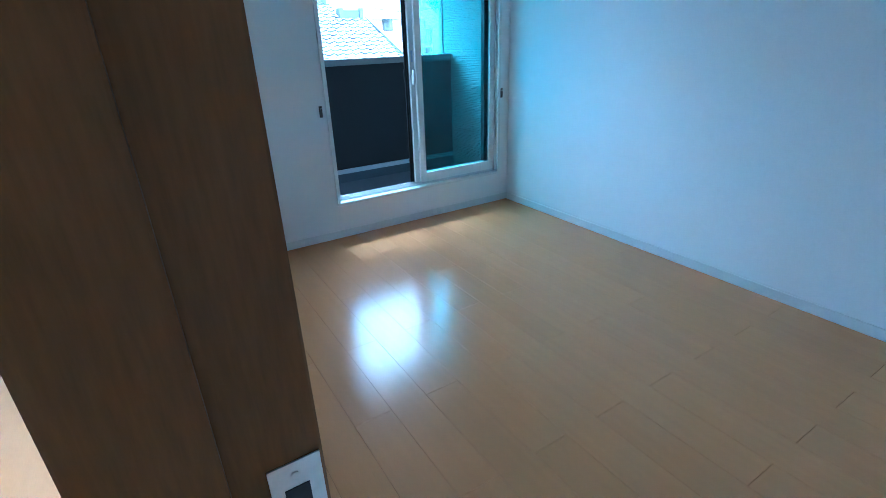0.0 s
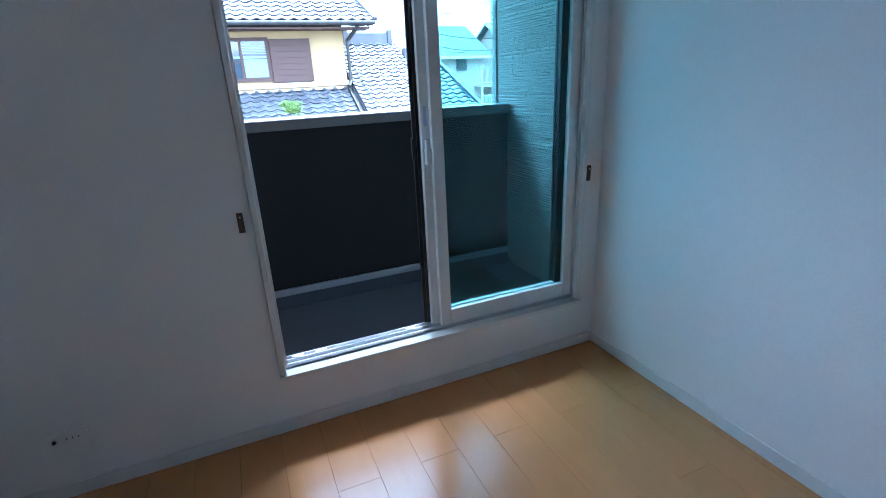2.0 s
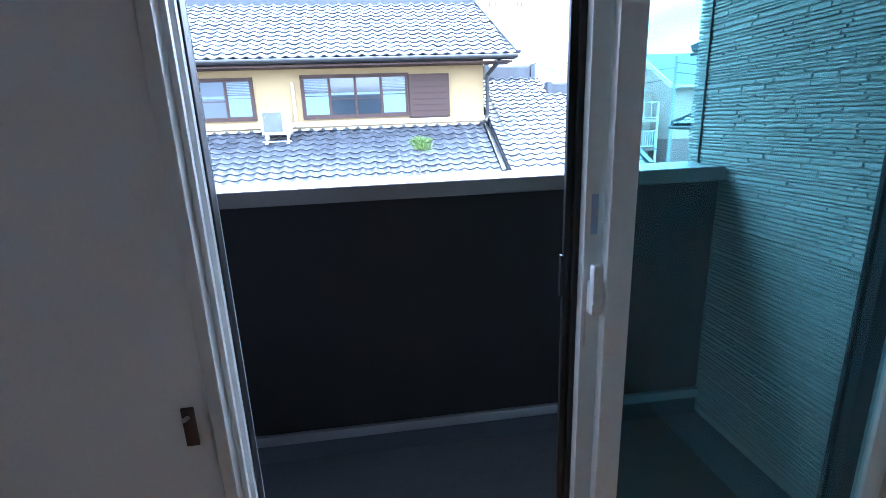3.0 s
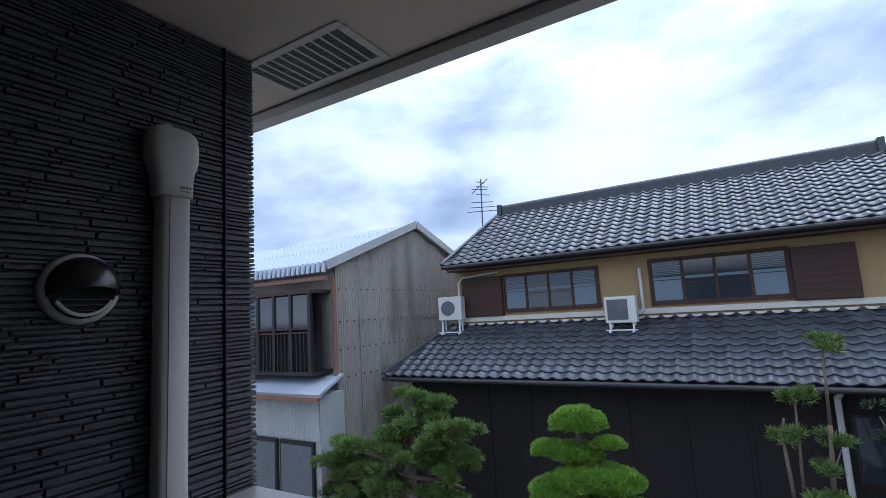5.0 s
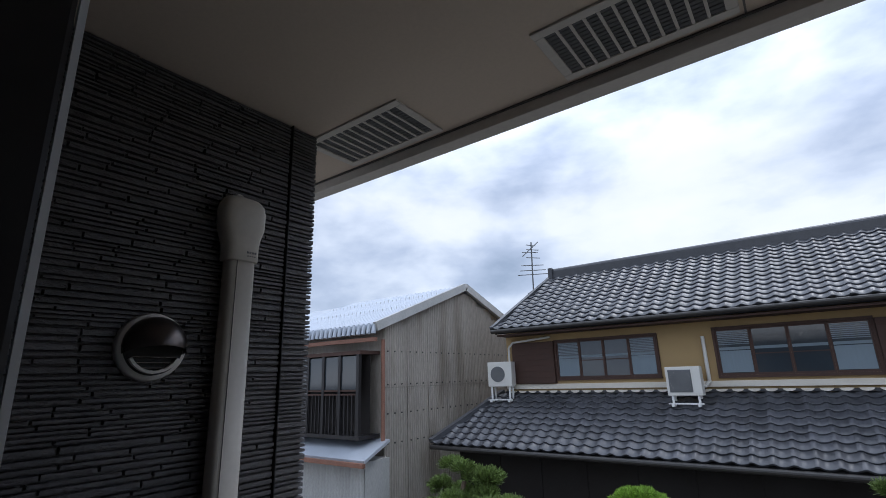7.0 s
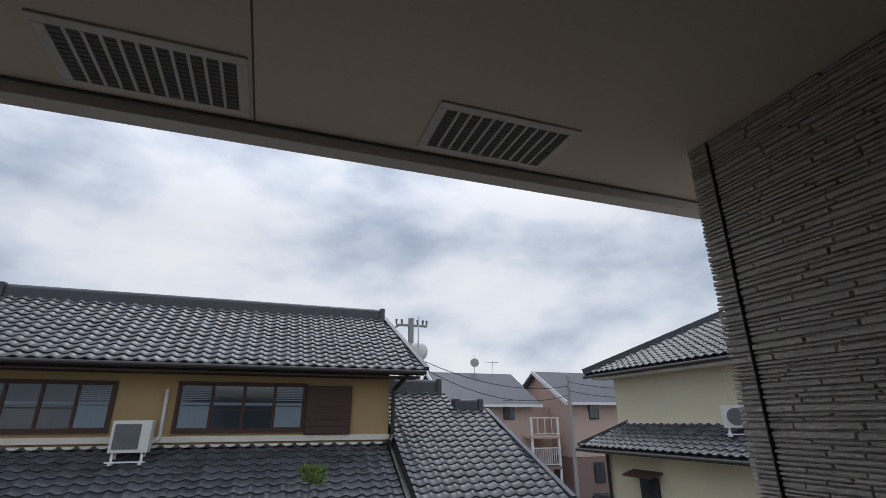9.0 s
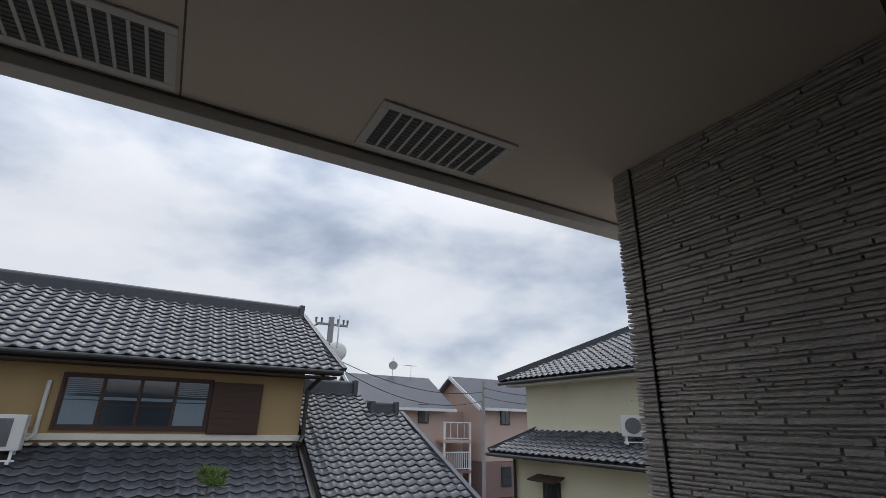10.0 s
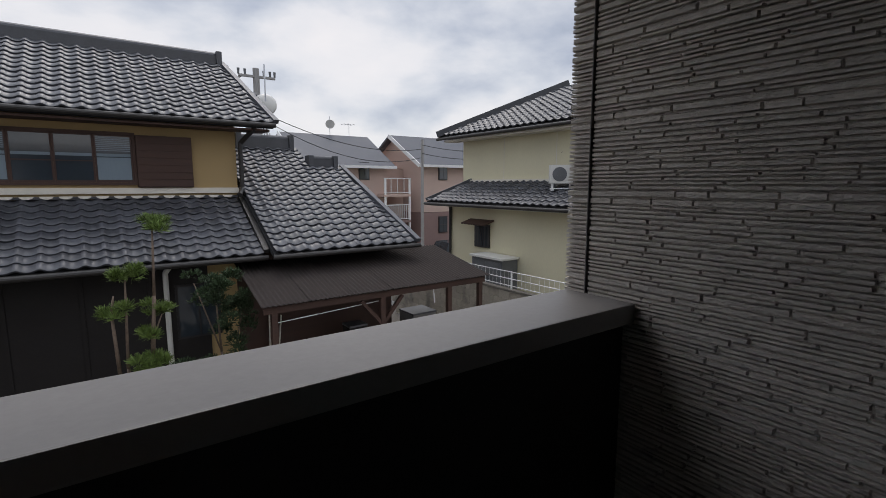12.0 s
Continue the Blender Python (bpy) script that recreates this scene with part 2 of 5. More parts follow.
def box(x0, x1, y0, y1, z0, z1, bevel=0.0):
    return bx(bmesh.new(), x0, x1, y0, y1, z0, z1, bevel)


def cyl(bm, a, b, r0, r1=None, seg=12, cap=True):
    a, b = Vector(a), Vector(b)
    d = b - a
    m = Matrix.Translation((a + b) / 2) @ d.to_track_quat("Z", "Y").to_matrix().to_4x4()
    bmesh.ops.create_cone(bm, cap_ends=cap, segments=seg, radius1=r0, radius2=r0 if r1 is None else r1, depth=d.length, matrix=m)
    return bm


def bar(bm, a, b, w, h):
    """A square bar from a to b."""
    a, b = Vector(a), Vector(b)
    d = b - a
    m = Matrix.Translation((a + b) / 2) @ d.to_track_quat("Y", "Z").to_matrix().to_4x4() @ Matrix.Diagonal((w, d.length, h, 1))
    bmesh.ops.create_cube(bm, size=1.0, matrix=m)
    return bm


def hull(bm, pts):
    """A convex solid through its corners."""
    vs = [bm.verts.new(p) for p in pts]
    bmesh.ops.convex_hull(bm, input=vs)
    return bm


def mesh_of(name, bm, material, smooth=False):
    me = bpy.data.meshes.new(name)
    bmesh.ops.recalc_face_normals(bm, faces=bm.faces)
    bm.to_mesh(me)
    bm.free()
    me.materials.append(material)
    if smooth:
        me.polygons.foreach_set("use_smooth", [True] * len(me.polygons))
    return me


def part(name, bm, material, parent=None, label="", smooth=False):
    ob = new(name, mesh_of(name, bm, material, smooth))
    if parent:
        ob.parent = parent
        ob.matrix_parent_inverse = Matrix.Translation(parent.matrix_world.translation).inverted() if not parent.parent else (parent.parent.matrix_basis @ parent.matrix_parent_inverse @ parent.matrix_basis).inverted()
    return tagged(ob, label)


def thing(name, label, category, at=(0, 0, 0), group="", kind=""):
    ob = new(name)
    ob.empty_display_size = 0.05
    ob.location = at
    ob.matrix_world = Matrix.Translation(at)
    return tagged(ob, label, category, group, kind)


def setting(name, bm, material, label, category):
    return tagged(part(name, bm, material), label, category, kind="structure")


def raw(name, verts, faces, material, parent=None, label="", kind=""):
    me = bpy.data.meshes.new(name)
    me.from_pydata(verts, [], faces)
    me.materials.append(material)
    ob = new(name, me)
    if parent:
        ob.parent = parent
        ob.matrix_parent_inverse = Matrix.Translation(parent.matrix_world.translation).inverted() if not parent.parent else Matrix.Identity(4)
    return tagged(ob, label, kind=kind)


# ---- the room ----
RX0, RX1, RY0, CEIL = -1.05, 1.655, -3.75, 2.40
WX0, WX1, WZ0, WZ1 = 0.037, 1.56, 0.262, 2.20
WT = 0.10
bm = box(RX0 - 0.14, WX0, 0, WT, -0.1, CEIL + 0.15)
bx(bm, WX1, RX1 + 0.14, 0, WT, -0.1, CEIL + 0.15)
bx(bm, WX0, WX1, 0, WT, -0.1, WZ0)
bx(bm, WX0, WX1, 0, WT, WZ1, CEIL + 0.15)
setting("wall_north", bm, M_WALL, "white textured wallpaper wall with balcony window opening", "wall")
setting("wall_east", box(RX1, RX1 + 0.14, RY0 - 0.14, 0, -0.1, CEIL + 0.15), M_WALL, "plain white textured wallpaper wall", "wall")
setting("wall_south", box(RX0 - 0.14, RX1, RY0 - 0.14, RY0, -0.1, CEIL + 0.15), M_WALL, "plain white wallpaper back wall", "wall")
DY0, DY1, DZ = -3.70, -2.93, 2.03
bm = box(RX0 - 0.14, RX0, DY1, 0, -0.1, CEIL + 0.15)
bx(bm, RX0 - 0.14, RX0, RY0, DY0, -0.1, CEIL + 0.15)
bx(bm, RX0 - 0.14, RX0, DY0, DY1, DZ, CEIL + 0.15)
setting("wall_west", bm, M_WALL, "white wallpaper wall with the doorway", "wall")
setting("ceiling", box(RX0, RX1, RY0, 0, CEIL, CEIL + 0.12), M_CEIL, "plain white ceiling", "ceiling")
floor = setting("floor", box(RX0 - 0.14, RX1, RY0, 0, -0.10, -0.009), M_GAP, "glossy honey-coloured laminate plank floor", "floor")
for nm, dims in (("baseboard_north", (RX0 + 0.008, RX1 - 0.008, -0.008, -0.0005, 0, 0.058)), ("baseboard_east", (RX1 - 0.008, RX1 - 0.0005, RY0, 0, 0, 0.058)),
                 ("baseboard_west", (RX0 + 0.0005, RX0 + 0.008, DY1 + 0.04, 0, 0, 0.058)), ("baseboard_south", (RX0 + 0.008, RX1 - 0.008, RY0 + 0.0005, RY0 + 0.008, 0, 0.058))):
    setting(nm, box(*dims, bevel=0.002), M_BASE, "narrow pale grey baseboard", "baseboard")

# doorway lining with its strike plate
door = thing("door_1", "brown wood-grain door lining with steel strike plate", "door frame", (-1.12, DY1, 0), kind="structure")
bm = box(RX0 - 0.155, RX0 + 0.030, DY1 - 0.028, DY1 + 0.001, 0, DZ, 0.003)
part("lining_post", bm, M_WOOD, door)
part("lining_post", box(RX0 - 0.155, RX0 + 0.030, DY0 - 0.001, DY0 + 0.028, 0, DZ, 0.003), M_WOOD, door)
part("lining_head", box(RX0 - 0.155, RX0 + 0.030, DY0 + 0.028, DY1 - 0.028, DZ - 0.028, DZ, 0.003), M_WOOD, door)
part("door_stop", box(RX0 - 0.155, RX0 - 0.055, DY1 - 0.042, DY1 - 0.0285, 0, DZ - 0.03, 0.003), M_WOOD, door)
part("casing", box(RX0 + 0.0005, RX0 + 0.028, DY1 + 0.002, DY1 + 0.035, 0, DZ + 0.03, 0.003), M_WOOD, door)
sp = part("strike_plate", box(RX0 - 0.024, RX0 + 0.026, DY1 - 0.0305, DY1 - 0.0285, 0.87, 1.02, 0.0008), M_STEEL, door, "satin steel strike plate")
# raised black slab paints the darkness of the latch hole
part("latch_hole", box(RX0 - 0.012, RX0 + 0.012, DY1 - 0.0315, DY1 - 0.0306, 0.93, 0.99, 0.0004), M_BLACK, sp)
for zz in (1.005, 0.89):
    part("screw", cyl(bmesh.new(), (RX0, DY1 - 0.0305, zz), (RX0, DY1 - 0.0325, zz), 0.004), M_STEEL, sp)

# the hall that the door leads from
bm = box(-2.4, RX0 - 0.141, -5.0, 0.3, -0.1, 0.0)
setting("floor_hall", bm, M_FLOOR, "glossy laminate hall floor", "floor")
bm = box(-2.5, -2.4, -5.0, -2.7, 0, 2.5)
bx(bm, -2.5, -2.4, -0.6, 0.3, 0, 2.5)
bx(bm, -2.5, -2.4, -2.7, -0.6, 1.9, 2.5)
bx(bm, -2.5, -2.4, -2.7, -0.6, 0, 1.3)
bx(bm, -2.4, RX0 - 0.141, 0.161, 0.3, 0, 2.5)
bx(bm, -2.5, RX0 - 0.141, -5.1, -5.0, 0, 2.5)
bx(bm, RX0 - 0.27, RX0 - 0.141, -5.0, RY0 - 0.141, 0, 2.5)
setting("wall_hall", bm, M_WALL, "white hall walls", "wall")
setting("ceiling_hall", box(-2.5, RX0 - 0.141, -5.1, 0.3, 2.5, 2.6), M_CEIL, "white hall ceiling", "ceiling")


# ---- the sliding window ----
win = thing("window_1", "white vinyl sliding balcony window, one leaf open", "window", (0.8, 0.08, WZ0), kind="structure")
part("sill", box(WX0 + 0.001, WX1 - 0.001, -0.022, 0.03, WZ0 - 0.006, WZ0 + 0.014, 0.004), M_VINYL, win)
part("bottom_track", box(WX0 + 0.001, WX1 - 0.001, 0.0305, 0.130, WZ0 + 0.0005, WZ0 + 0.012), M_ALU, win, "silver aluminium track")
for yy in (0.047, 0.083, 0.112):
    part("track_rail", box(WX0 + 0.03, WX1 - 0.03, yy - 0.003, yy + 0.003, WZ0 + 0.0125, WZ0 + 0.030), M_ALU, win, "silver aluminium rail")
for x0, x1, s in ((WX0, WX0 + 0.026, 1), (WX1 - 0.026, WX1, -1)):
    part("jamb", box(x0 + 0.001, x1 - 0.001, -0.012, 0.095, WZ0 + 0.0145, WZ1 - 0.001, 0.003), M_VINYL, win)
    part("jamb_groove", box(WX0 + 0.0265 if s > 0 else WX1 - 0.036, WX0 + 0.036 if s > 0 else WX1 - 0.0265, 0.012, 0.022, WZ0 + 0.031, WZ1 - 0.03), M_VINYL, win)
    part("jamb_groove", box(WX0 + 0.0265 if s > 0 else WX1 - 0.036, WX0 + 0.036 if s > 0 else WX1 - 0.0265, 0.048, 0.058, WZ0 + 0.031, WZ1 - 0.03), M_VINYL, win)
    part("outer_jamb", box(x0 + 0.001 if s > 0 else x0 - 0.002, x1 + 0.002 if s > 0 else x1 - 0.001, 0.0955, 0.124, WZ0 + 0.013, WZ1 - 0.001, 0.002), M_DARKALU, win, "dark bronze outer jamb")
# white paint gives the aluminium edge its bright line of sheen
part("outer_jamb_edge", box(WX0 + 0.0255, WX0 + 0.028, 0.1245, 0.127, WZ0 + 0.031, WZ1 - 0.03), M_WHITE, win, "jamb edge painted white for its sheen")
part("head", box(WX0 + 0.027, WX1 - 0.027, -0.012, 0.118, WZ1 - 0.03, WZ1 - 0.001, 0.003), M_VINYL, win)


def sash(x0, x1, y0, y1, z0, z1, label, back=None):
    back = back or M_VINYL
    s = part("sash", box(x0, x0 + 0.052, y0, y1, z0, z1, 0.004), M_VINYL, win, label)
    part("stile", box(x1 - 0.052, x1, y0, y1, z0, z1, 0.004), back, s)
    part("bottom_rail", box(x0 + 0.0525, x1 - 0.0525, y0, y1, z0, z0 + 0.075, 0.004), M_VINYL, s)
    part("top_rail", box(x0 + 0.0525, x1 - 0.0525, y0, y1, z1 - 0.05, z1, 0.004), M_VINYL, s)
    g = part("pane", box(x0 + 0.0505, x1 - 0.0505, (y0 + y1) / 2 - 0.003, (y0 + y1) / 2 + 0.003, z0 + 0.073, z1 - 0.048), M_GLASS, s, "green-tinted glass pane")
    g.visible_shadow = False
    part("gasket", box(x0 + 0.0527, x0 + 0.058, y1 - 0.004, y1 + 0.0005, z0 + 0.076, z1 - 0.051), M_RUBBER, s)
    return s


fixed = sash(0.785, WX1 - 0.03, 0.034, 0.060, WZ0 + 0.032, WZ1 - 0.031, "white vinyl sash with green glass")
slid = sash(0.752, 1.50, 0.070, 0.096, WZ0 + 0.032, WZ1 - 0.031, "white vinyl leaf slid open", M_DARKALU)
part("outer_face", box(0.740, 0.80, 0.0965, 0.104, WZ0 + 0.032, WZ1 - 0.031, 0.002), M_DARKALU, slid, "dark bronze outer face")
latch = part("crescent_latch", box(0.760, 0.784, 0.040, 0.0695, 1.06, 1.13, 0.006), M_VINYL, slid, "white crescent lock")
part("lever", box(0.752, 0.772, 0.020, 0.0395, 1.09, 1.17, 0.006), M_VINYL, latch)
part("finger_pull", box(0.7585, 0.7615, 0.068, 0.0695, 0.98, 1.06), M_STEEL, latch)
part("sticker", box(0.764, 0.778, 0.0688, 0.0698, 1.22, 1.30), M_PAPER, slid, "small blue sticker")
part("pull_handle", box(1.47, 1.485, 0.020, 0.0338, 1.08, 1.15, 0.004), M_VINYL, fixed)
screen = part("screen_frame", box(0.726, 0.7515, 0.106, 0.118, WZ0 + 0.032, WZ1 - 0.031, 0.002), M_DARKALU, win, "dark insect-screen frame, slid aside")
part("screen_stile", box(1.45, 1.48, 0.106, 0.118, WZ0 + 0.032, WZ1 - 0.031, 0.002), M_DARKALU, screen)
part("screen_rail", box(0.752, 1.4495, 0.106, 0.118, WZ0 + 0.032, WZ0 + 0.06, 0.002), M_DARKALU, screen)
part("screen_rail", box(0.752, 1.4495, 0.106, 0.118, WZ1 - 0.06, WZ1 - 0.031, 0.002), M_DARKALU, screen)
part("screen_pull", box(0.720, 0.7255, 0.106, 0.118, 1.08, 1.17, 0.002), M_DARKALU, screen)
for xx in (0.10, 0.20, 0.62):
    part("stop_block", box(xx, xx + 0.05, 0.085, 0.105, WZ0 + 0.0125, WZ0 + 0.034, 0.003), M_ALU, win)

# tie-back plates beside the window
for xx, ll in ((0.0, "bronze curtain tie-back plate by window"), (1.578, "bronze curtain tie-back plate near corner")):
    t = thing("tieback_plate", ll, "curtain hook", (xx, 0, 0.94), "tie-back plates")
    part("plate", box(xx - 0.011, xx + 0.011, -0.006, -0.0005, 0.902, 0.978, 0.003), M_HOOD, t)
    part("hook", cyl(bmesh.new(), (xx, -0.006, 0.96), (xx, -0.022, 0.965), 0.004), M_STEEL, t)
o = thing("wall_outlet", "white wall socket plate with antenna jack", "outlet", (-0.70, 0, 0.22))
part("plate", box(-0.76, -0.64, -0.008, -0.0005, 0.16, 0.28, 0.003), M_WALL, o)
part("antenna_jack", cyl(bmesh.new(), (-0.742, -0.008, 0.245), (-0.742, -0.014, 0.245), 0.006), M_BLACK, o)
for k in range(3):
    part("socket_slot", box(-0.705 + 0.018 * k, -0.703 + 0.018 * k, -0.0092, -0.0081, 0.243, 0.252), M_BLACK, o)


# ---- the balcony ----
BX0, BX1, BY0, BY1 = -1.066, 1.671, 0.905, 1.115
SOF, PAR, DECK = 2.613, 1.240, 0.16
setting("balcony_floor", box(BX0 - 0.25, BX1 + 0.3, WT + 0.001, BY0, DECK - 0.15, DECK), M_DECK, "blue-grey waterproof sheet balcony floor", "balcony floor")
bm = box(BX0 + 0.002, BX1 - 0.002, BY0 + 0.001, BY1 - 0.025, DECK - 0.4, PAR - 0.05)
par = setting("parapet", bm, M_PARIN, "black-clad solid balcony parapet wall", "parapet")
part("coping", box(BX0 + 0.004, BX1 - 0.004, BY0 - 0.034, BY1 - 0.010, PAR - 0.055, PAR, 0.006), M_CAP, par, "pale grey metal coping")
part("bottom_rail", box(BX0 + 0.004, BX1 - 0.004, BY0 - 0.02, BY0 + 0.0005, 0.245, 0.285, 0.004), M_ALU, par, "silver aluminium trim rail")
part("upstand", box(BX0 + 0.004, BX1 - 0.004, BY0 - 0.008, BY0 + 0.0006, DECK, 0.2445), M_DECK, par)
bm = box(BX0 - 0.5, BX1 + 0.6, WT + 0.002, 1.393, SOF, SOF + 0.08)
setting("balcony_soffit", bm, M_SOFFIT, "beige board soffit above the balcony", "soffit")
setting("soffit_seam", box(0.279, 0.284, WT + 0.01, 1.39, SOF - 0.0015, SOF - 0.0002), M_JOINTG, "thin board joint in the soffit", "joint")
fas = setting("eave_fascia", box(BX0 - 0.5, BX1 + 0.6, 1.394, 1.46, SOF - 0.044, SOF + 0.20, 0.004), M_FASCIA, "pale grey eave fascia board with stains", "fascia")
# dark strip added to draw the gap line between soffit and fascia
part("drip_edge", box(BX0 - 0.5, BX1 + 0.6, 1.387, 1.3935, SOF - 0.007, SOF - 0.001), M_JOINTG, fas)
part("gutter", box(BX0 - 0.5, BX1 + 0.6, 1.461, 1.55, SOF + 0.03, SOF + 0.14, 0.012), M_FASCIA, fas)
bm = box(BX0 - 0.25, BX0 - 0.009, WT + 0.001, BY1 - 0.012, -3.0, SOF - 0.001)
pier_l = setting("pier_west", bm, M_SIDEBLK, "black ledge-stone siding balcony pier", "wall")
bm = box(BX1 + 0.009, BX1 + 0.25, WT + 0.001, BY1 - 0.012, -3.0, SOF - 0.001)
pier_r = setting("pier_east", bm, M_SIDEGRY, "grey ledge-stone siding balcony pier", "wall")
bm = box(BX0 - 0.25, WX0 - 0.001, WT, WT + 0.018, -3.0, SOF - 0.002)
bx(bm, WX1 + 0.001, BX1 + 0.01, WT, WT + 0.018, -3.0, SOF - 0.002)
bx(bm, WX0, WX1, WT, WT + 0.018, WZ1, SOF - 0.002)
setting("outer_wall", bm, M_SIDEBLK, "black siding outer wall by window", "wall")
# unseen slab over the soffit and rooms, added to keep daylight out
bm = box(-2.6, 2.4, -5.2, 1.38, SOF + 0.081, SOF + 0.3)
setting("unseen_roof_slab", bm, M_FASCIA, "unseen grey slab added to keep daylight out", "roof")


def vent(x0, x1, y0, y1):
    v = thing("soffit_vent", "white louvred soffit vent with dark mesh", "vent", ((x0 + x1) / 2, (y0 + y1) / 2, SOF), "soffit vents")
    z0, z1 = SOF - 0.008, SOF - 0.0005
    part("backing", box(x0 + 0.02, x1 - 0.02, y0 + 0.02, y1 - 0.02, SOF - 0.003, SOF - 0.0006), M_ACG, v)
    for d in ((x0, x1, y0, y0 + 0.028), (x0, x1, y1 - 0.028, y1), (x0, x0 + 0.028, y0 + 0.0285, y1 - 0.0285), (x1 - 0.028, x1, y0 + 0.0285, y1 - 0.0285)):
        part("frame", box(d[0], d[1], d[2], d[3], z0, z1, 0.003), M_FASCIA, v)
    n = 11
    for k in range(1, n):
        xx = x0 + 0.028 + (x1 - x0 - 0.056) * k / n
        part("slat", box(xx - 0.004, xx + 0.004, y0 + 0.0285, y1 - 0.0285, SOF - 0.0075, SOF - 0.0032), M_FASCIA, v)
    for k in range(1, 12):
        yy = y0 + 0.028 + (y1 - y0 - 0.056) * k / 12
        part("mesh_bar", box(x0 + 0.0285, x1 - 0.0285, yy - 0.0015, yy + 0.0015, SOF - 0.0050, SOF - 0.0034), M_ACG, v)


for x0, x1 in ((-1.14, -0.668), (-0.190, 0.270), (0.780, 1.245)):
    vent(x0, x1, 1.108, 1.366)

# air-conditioning pipe cover on the black pier
pc = thing("pipe_cover", "beige plastic pipe cover on black siding", "pipe cover", (BX0, 0.83, DECK))


def loft(rings):
    """A closed skin over rounded-rectangle sections: height, y from, y to, depth off the wall."""
    vs, fs, n = [], [], 20
    for z, ya, yb, d in rings:
        for k in range(n):
            a = 2 * math.pi * k / n
            c, q = math.cos(a), math.sin(a)
            e = lambda v: math.copysign(abs(v) ** 0.55, v)
            vs.append((BX0 + 0.004 + d / 2 + d / 2 * e(q), (ya + yb) / 2 + (yb - ya) / 2 * e(c), z))
    for r in range(len(rings) - 1):
        for k in range(n):
            a, b = r * n + k, r * n + (k + 1) % n
            fs.append((a, b, b + n, a + n))
    fs += [tuple(range(n))[::-1], tuple(range(n * (len(rings) - 1), n * len(rings)))]
    bm = bmesh.new()
    bv = [bm.verts.new(v) for v in vs]
    for f in fs:
        bm.faces.new([bv[t] for t in f])
    return bm


part("duct", loft([(z, 0.785, 0.867, 0.060) for z in (DECK, 1.0, 2.085)]), M_PVC, pc, smooth=True)
part("duct_seam", box(BX0 + 0.045, BX0 + 0.0648, 0.8035, 0.8045, DECK, 2.085), M_ACG, pc)
part("elbow_cap", loft([(2.078, 0.776, 0.872, 0.064), (2.082, 0.773, 0.873, 0.068), (2.125, 0.771, 0.873, 0.070), (2.150, 0.763, 0.876, 0.074), (2.178, 0.752, 0.884, 0.080), (2.225, 0.750, 0.885, 0.081),
                        (2.250, 0.755, 0.881, 0.076), (2.268, 0.768, 0.870, 0.062), (2.276, 0.785, 0.856, 0.044)]), M_PVC, pc, smooth=True)
bm = bmesh.new()
for k in range(10):
    a, b = math.pi * k / 9 - 0.1, math.pi * (k + 1) / 9
    bar(bm, (BX0 + 0.012, 0.825 + 0.012 * math.cos(a), 2.280 + 0.014 * math.sin(a)), (BX0 + 0.012, 0.825 + 0.012 * math.cos(b), 2.280 + 0.014 * math.sin(b)), 0.006, 0.006)
part("fixing_tab", bm, M_PVC, pc)
for k in range(4):
    part("raised_print", box(BX0 + 0.0735, BX0 + 0.0745, 0.826 + 0.008 * k, 0.831 + 0.008 * k, 2.100, 2.106), M_ACG, pc)
    part("raised_print", box(BX0 + 0.0735, BX0 + 0.0745, 0.828 + 0.007 * k, 0.832 + 0.007 * k, 2.091, 2.094), M_ACG, pc)

# exhaust hood
hd = thing("exhaust_hood", "round brown metal exhaust hood on siding", "vent hood", (BX0, 0.627, 1.832))
bm = bmesh.new()
bmesh.ops.create_cone(bm, cap_ends=True, segments=32, radius1=0.085, radius2=0.079, depth=0.02, matrix=pose(BX0 + 0.014, 0.627, 1.832, 0, 90, 0))
# pale paint replaces the ring's metal sheen; bare metal would mirror dark siding
part("flange", bm, M_FASCIA, hd, "silver outer ring, sheen painted pale", True)
bm = bmesh.new()
bmesh.ops.create_uvsphere(bm, u_segments=24, v_segments=16, radius=0.074, matrix=Matrix.Translation((BX0 + 0.022, 0.627, 1.832)))
bmesh.ops.bisect_plane(bm, geom=bm.verts[:] + bm.edges[:] + bm.faces[:], plane_co=(BX0 + 0.022, 0.627, 1.832), plane_no=(1, 0, 0), clear_inner=True)
bmesh.ops.bisect_plane(bm, geom=bm.verts[:] + bm.edges[:] + bm.faces[:], plane_co=(BX0 + 0.022, 0.627, 1.812), plane_no=(-0.25, 0, 1), clear_inner=True)
part("dome", bm, M_HOOD, hd, smooth=True)
# flat black disc paints the shade inside the hood's mouth
part("throat", cyl(bmesh.new(), (BX0 + 0.0245, 0.627, 1.832), (BX0 + 0.026, 0.627, 1.832), 0.070, seg=32), M_BLACK, hd)
for k in range(3):
    zz, ww = 1.806 - 0.013 * k, 0.052 - 0.008 * k
    part("louvre", bar(bmesh.new(), (BX0 + 0.031, 0.627 - ww, zz), (BX0 + 0.031, 0.627 + ww, zz), 0.012, 0.002), M_HOOD, hd)
bm = bmesh.new()
for k in range(12):
    a, b = (math.radians(-152 + 124 * q / 12) for q in (k, k + 1))
    bar(bm, (BX0 + 0.034, 0.627 + 0.062 * math.cos(a), 1.832 + 0.062 * math.sin(a)), (BX0 + 0.034, 0.627 + 0.062 * math.cos(b), 1.832 + 0.062 * math.sin(b)), 0.012, 0.007)
part("drip_lip", bm, M_FASCIA, hd, "bright lower lip")

# ---- ground ----
me_g = box(-400, 400, -300, 500, -3.3, -2.9)
setting("ground", me_g, M_GROUND, "bare grey-brown earth and gravel ground", "ground")
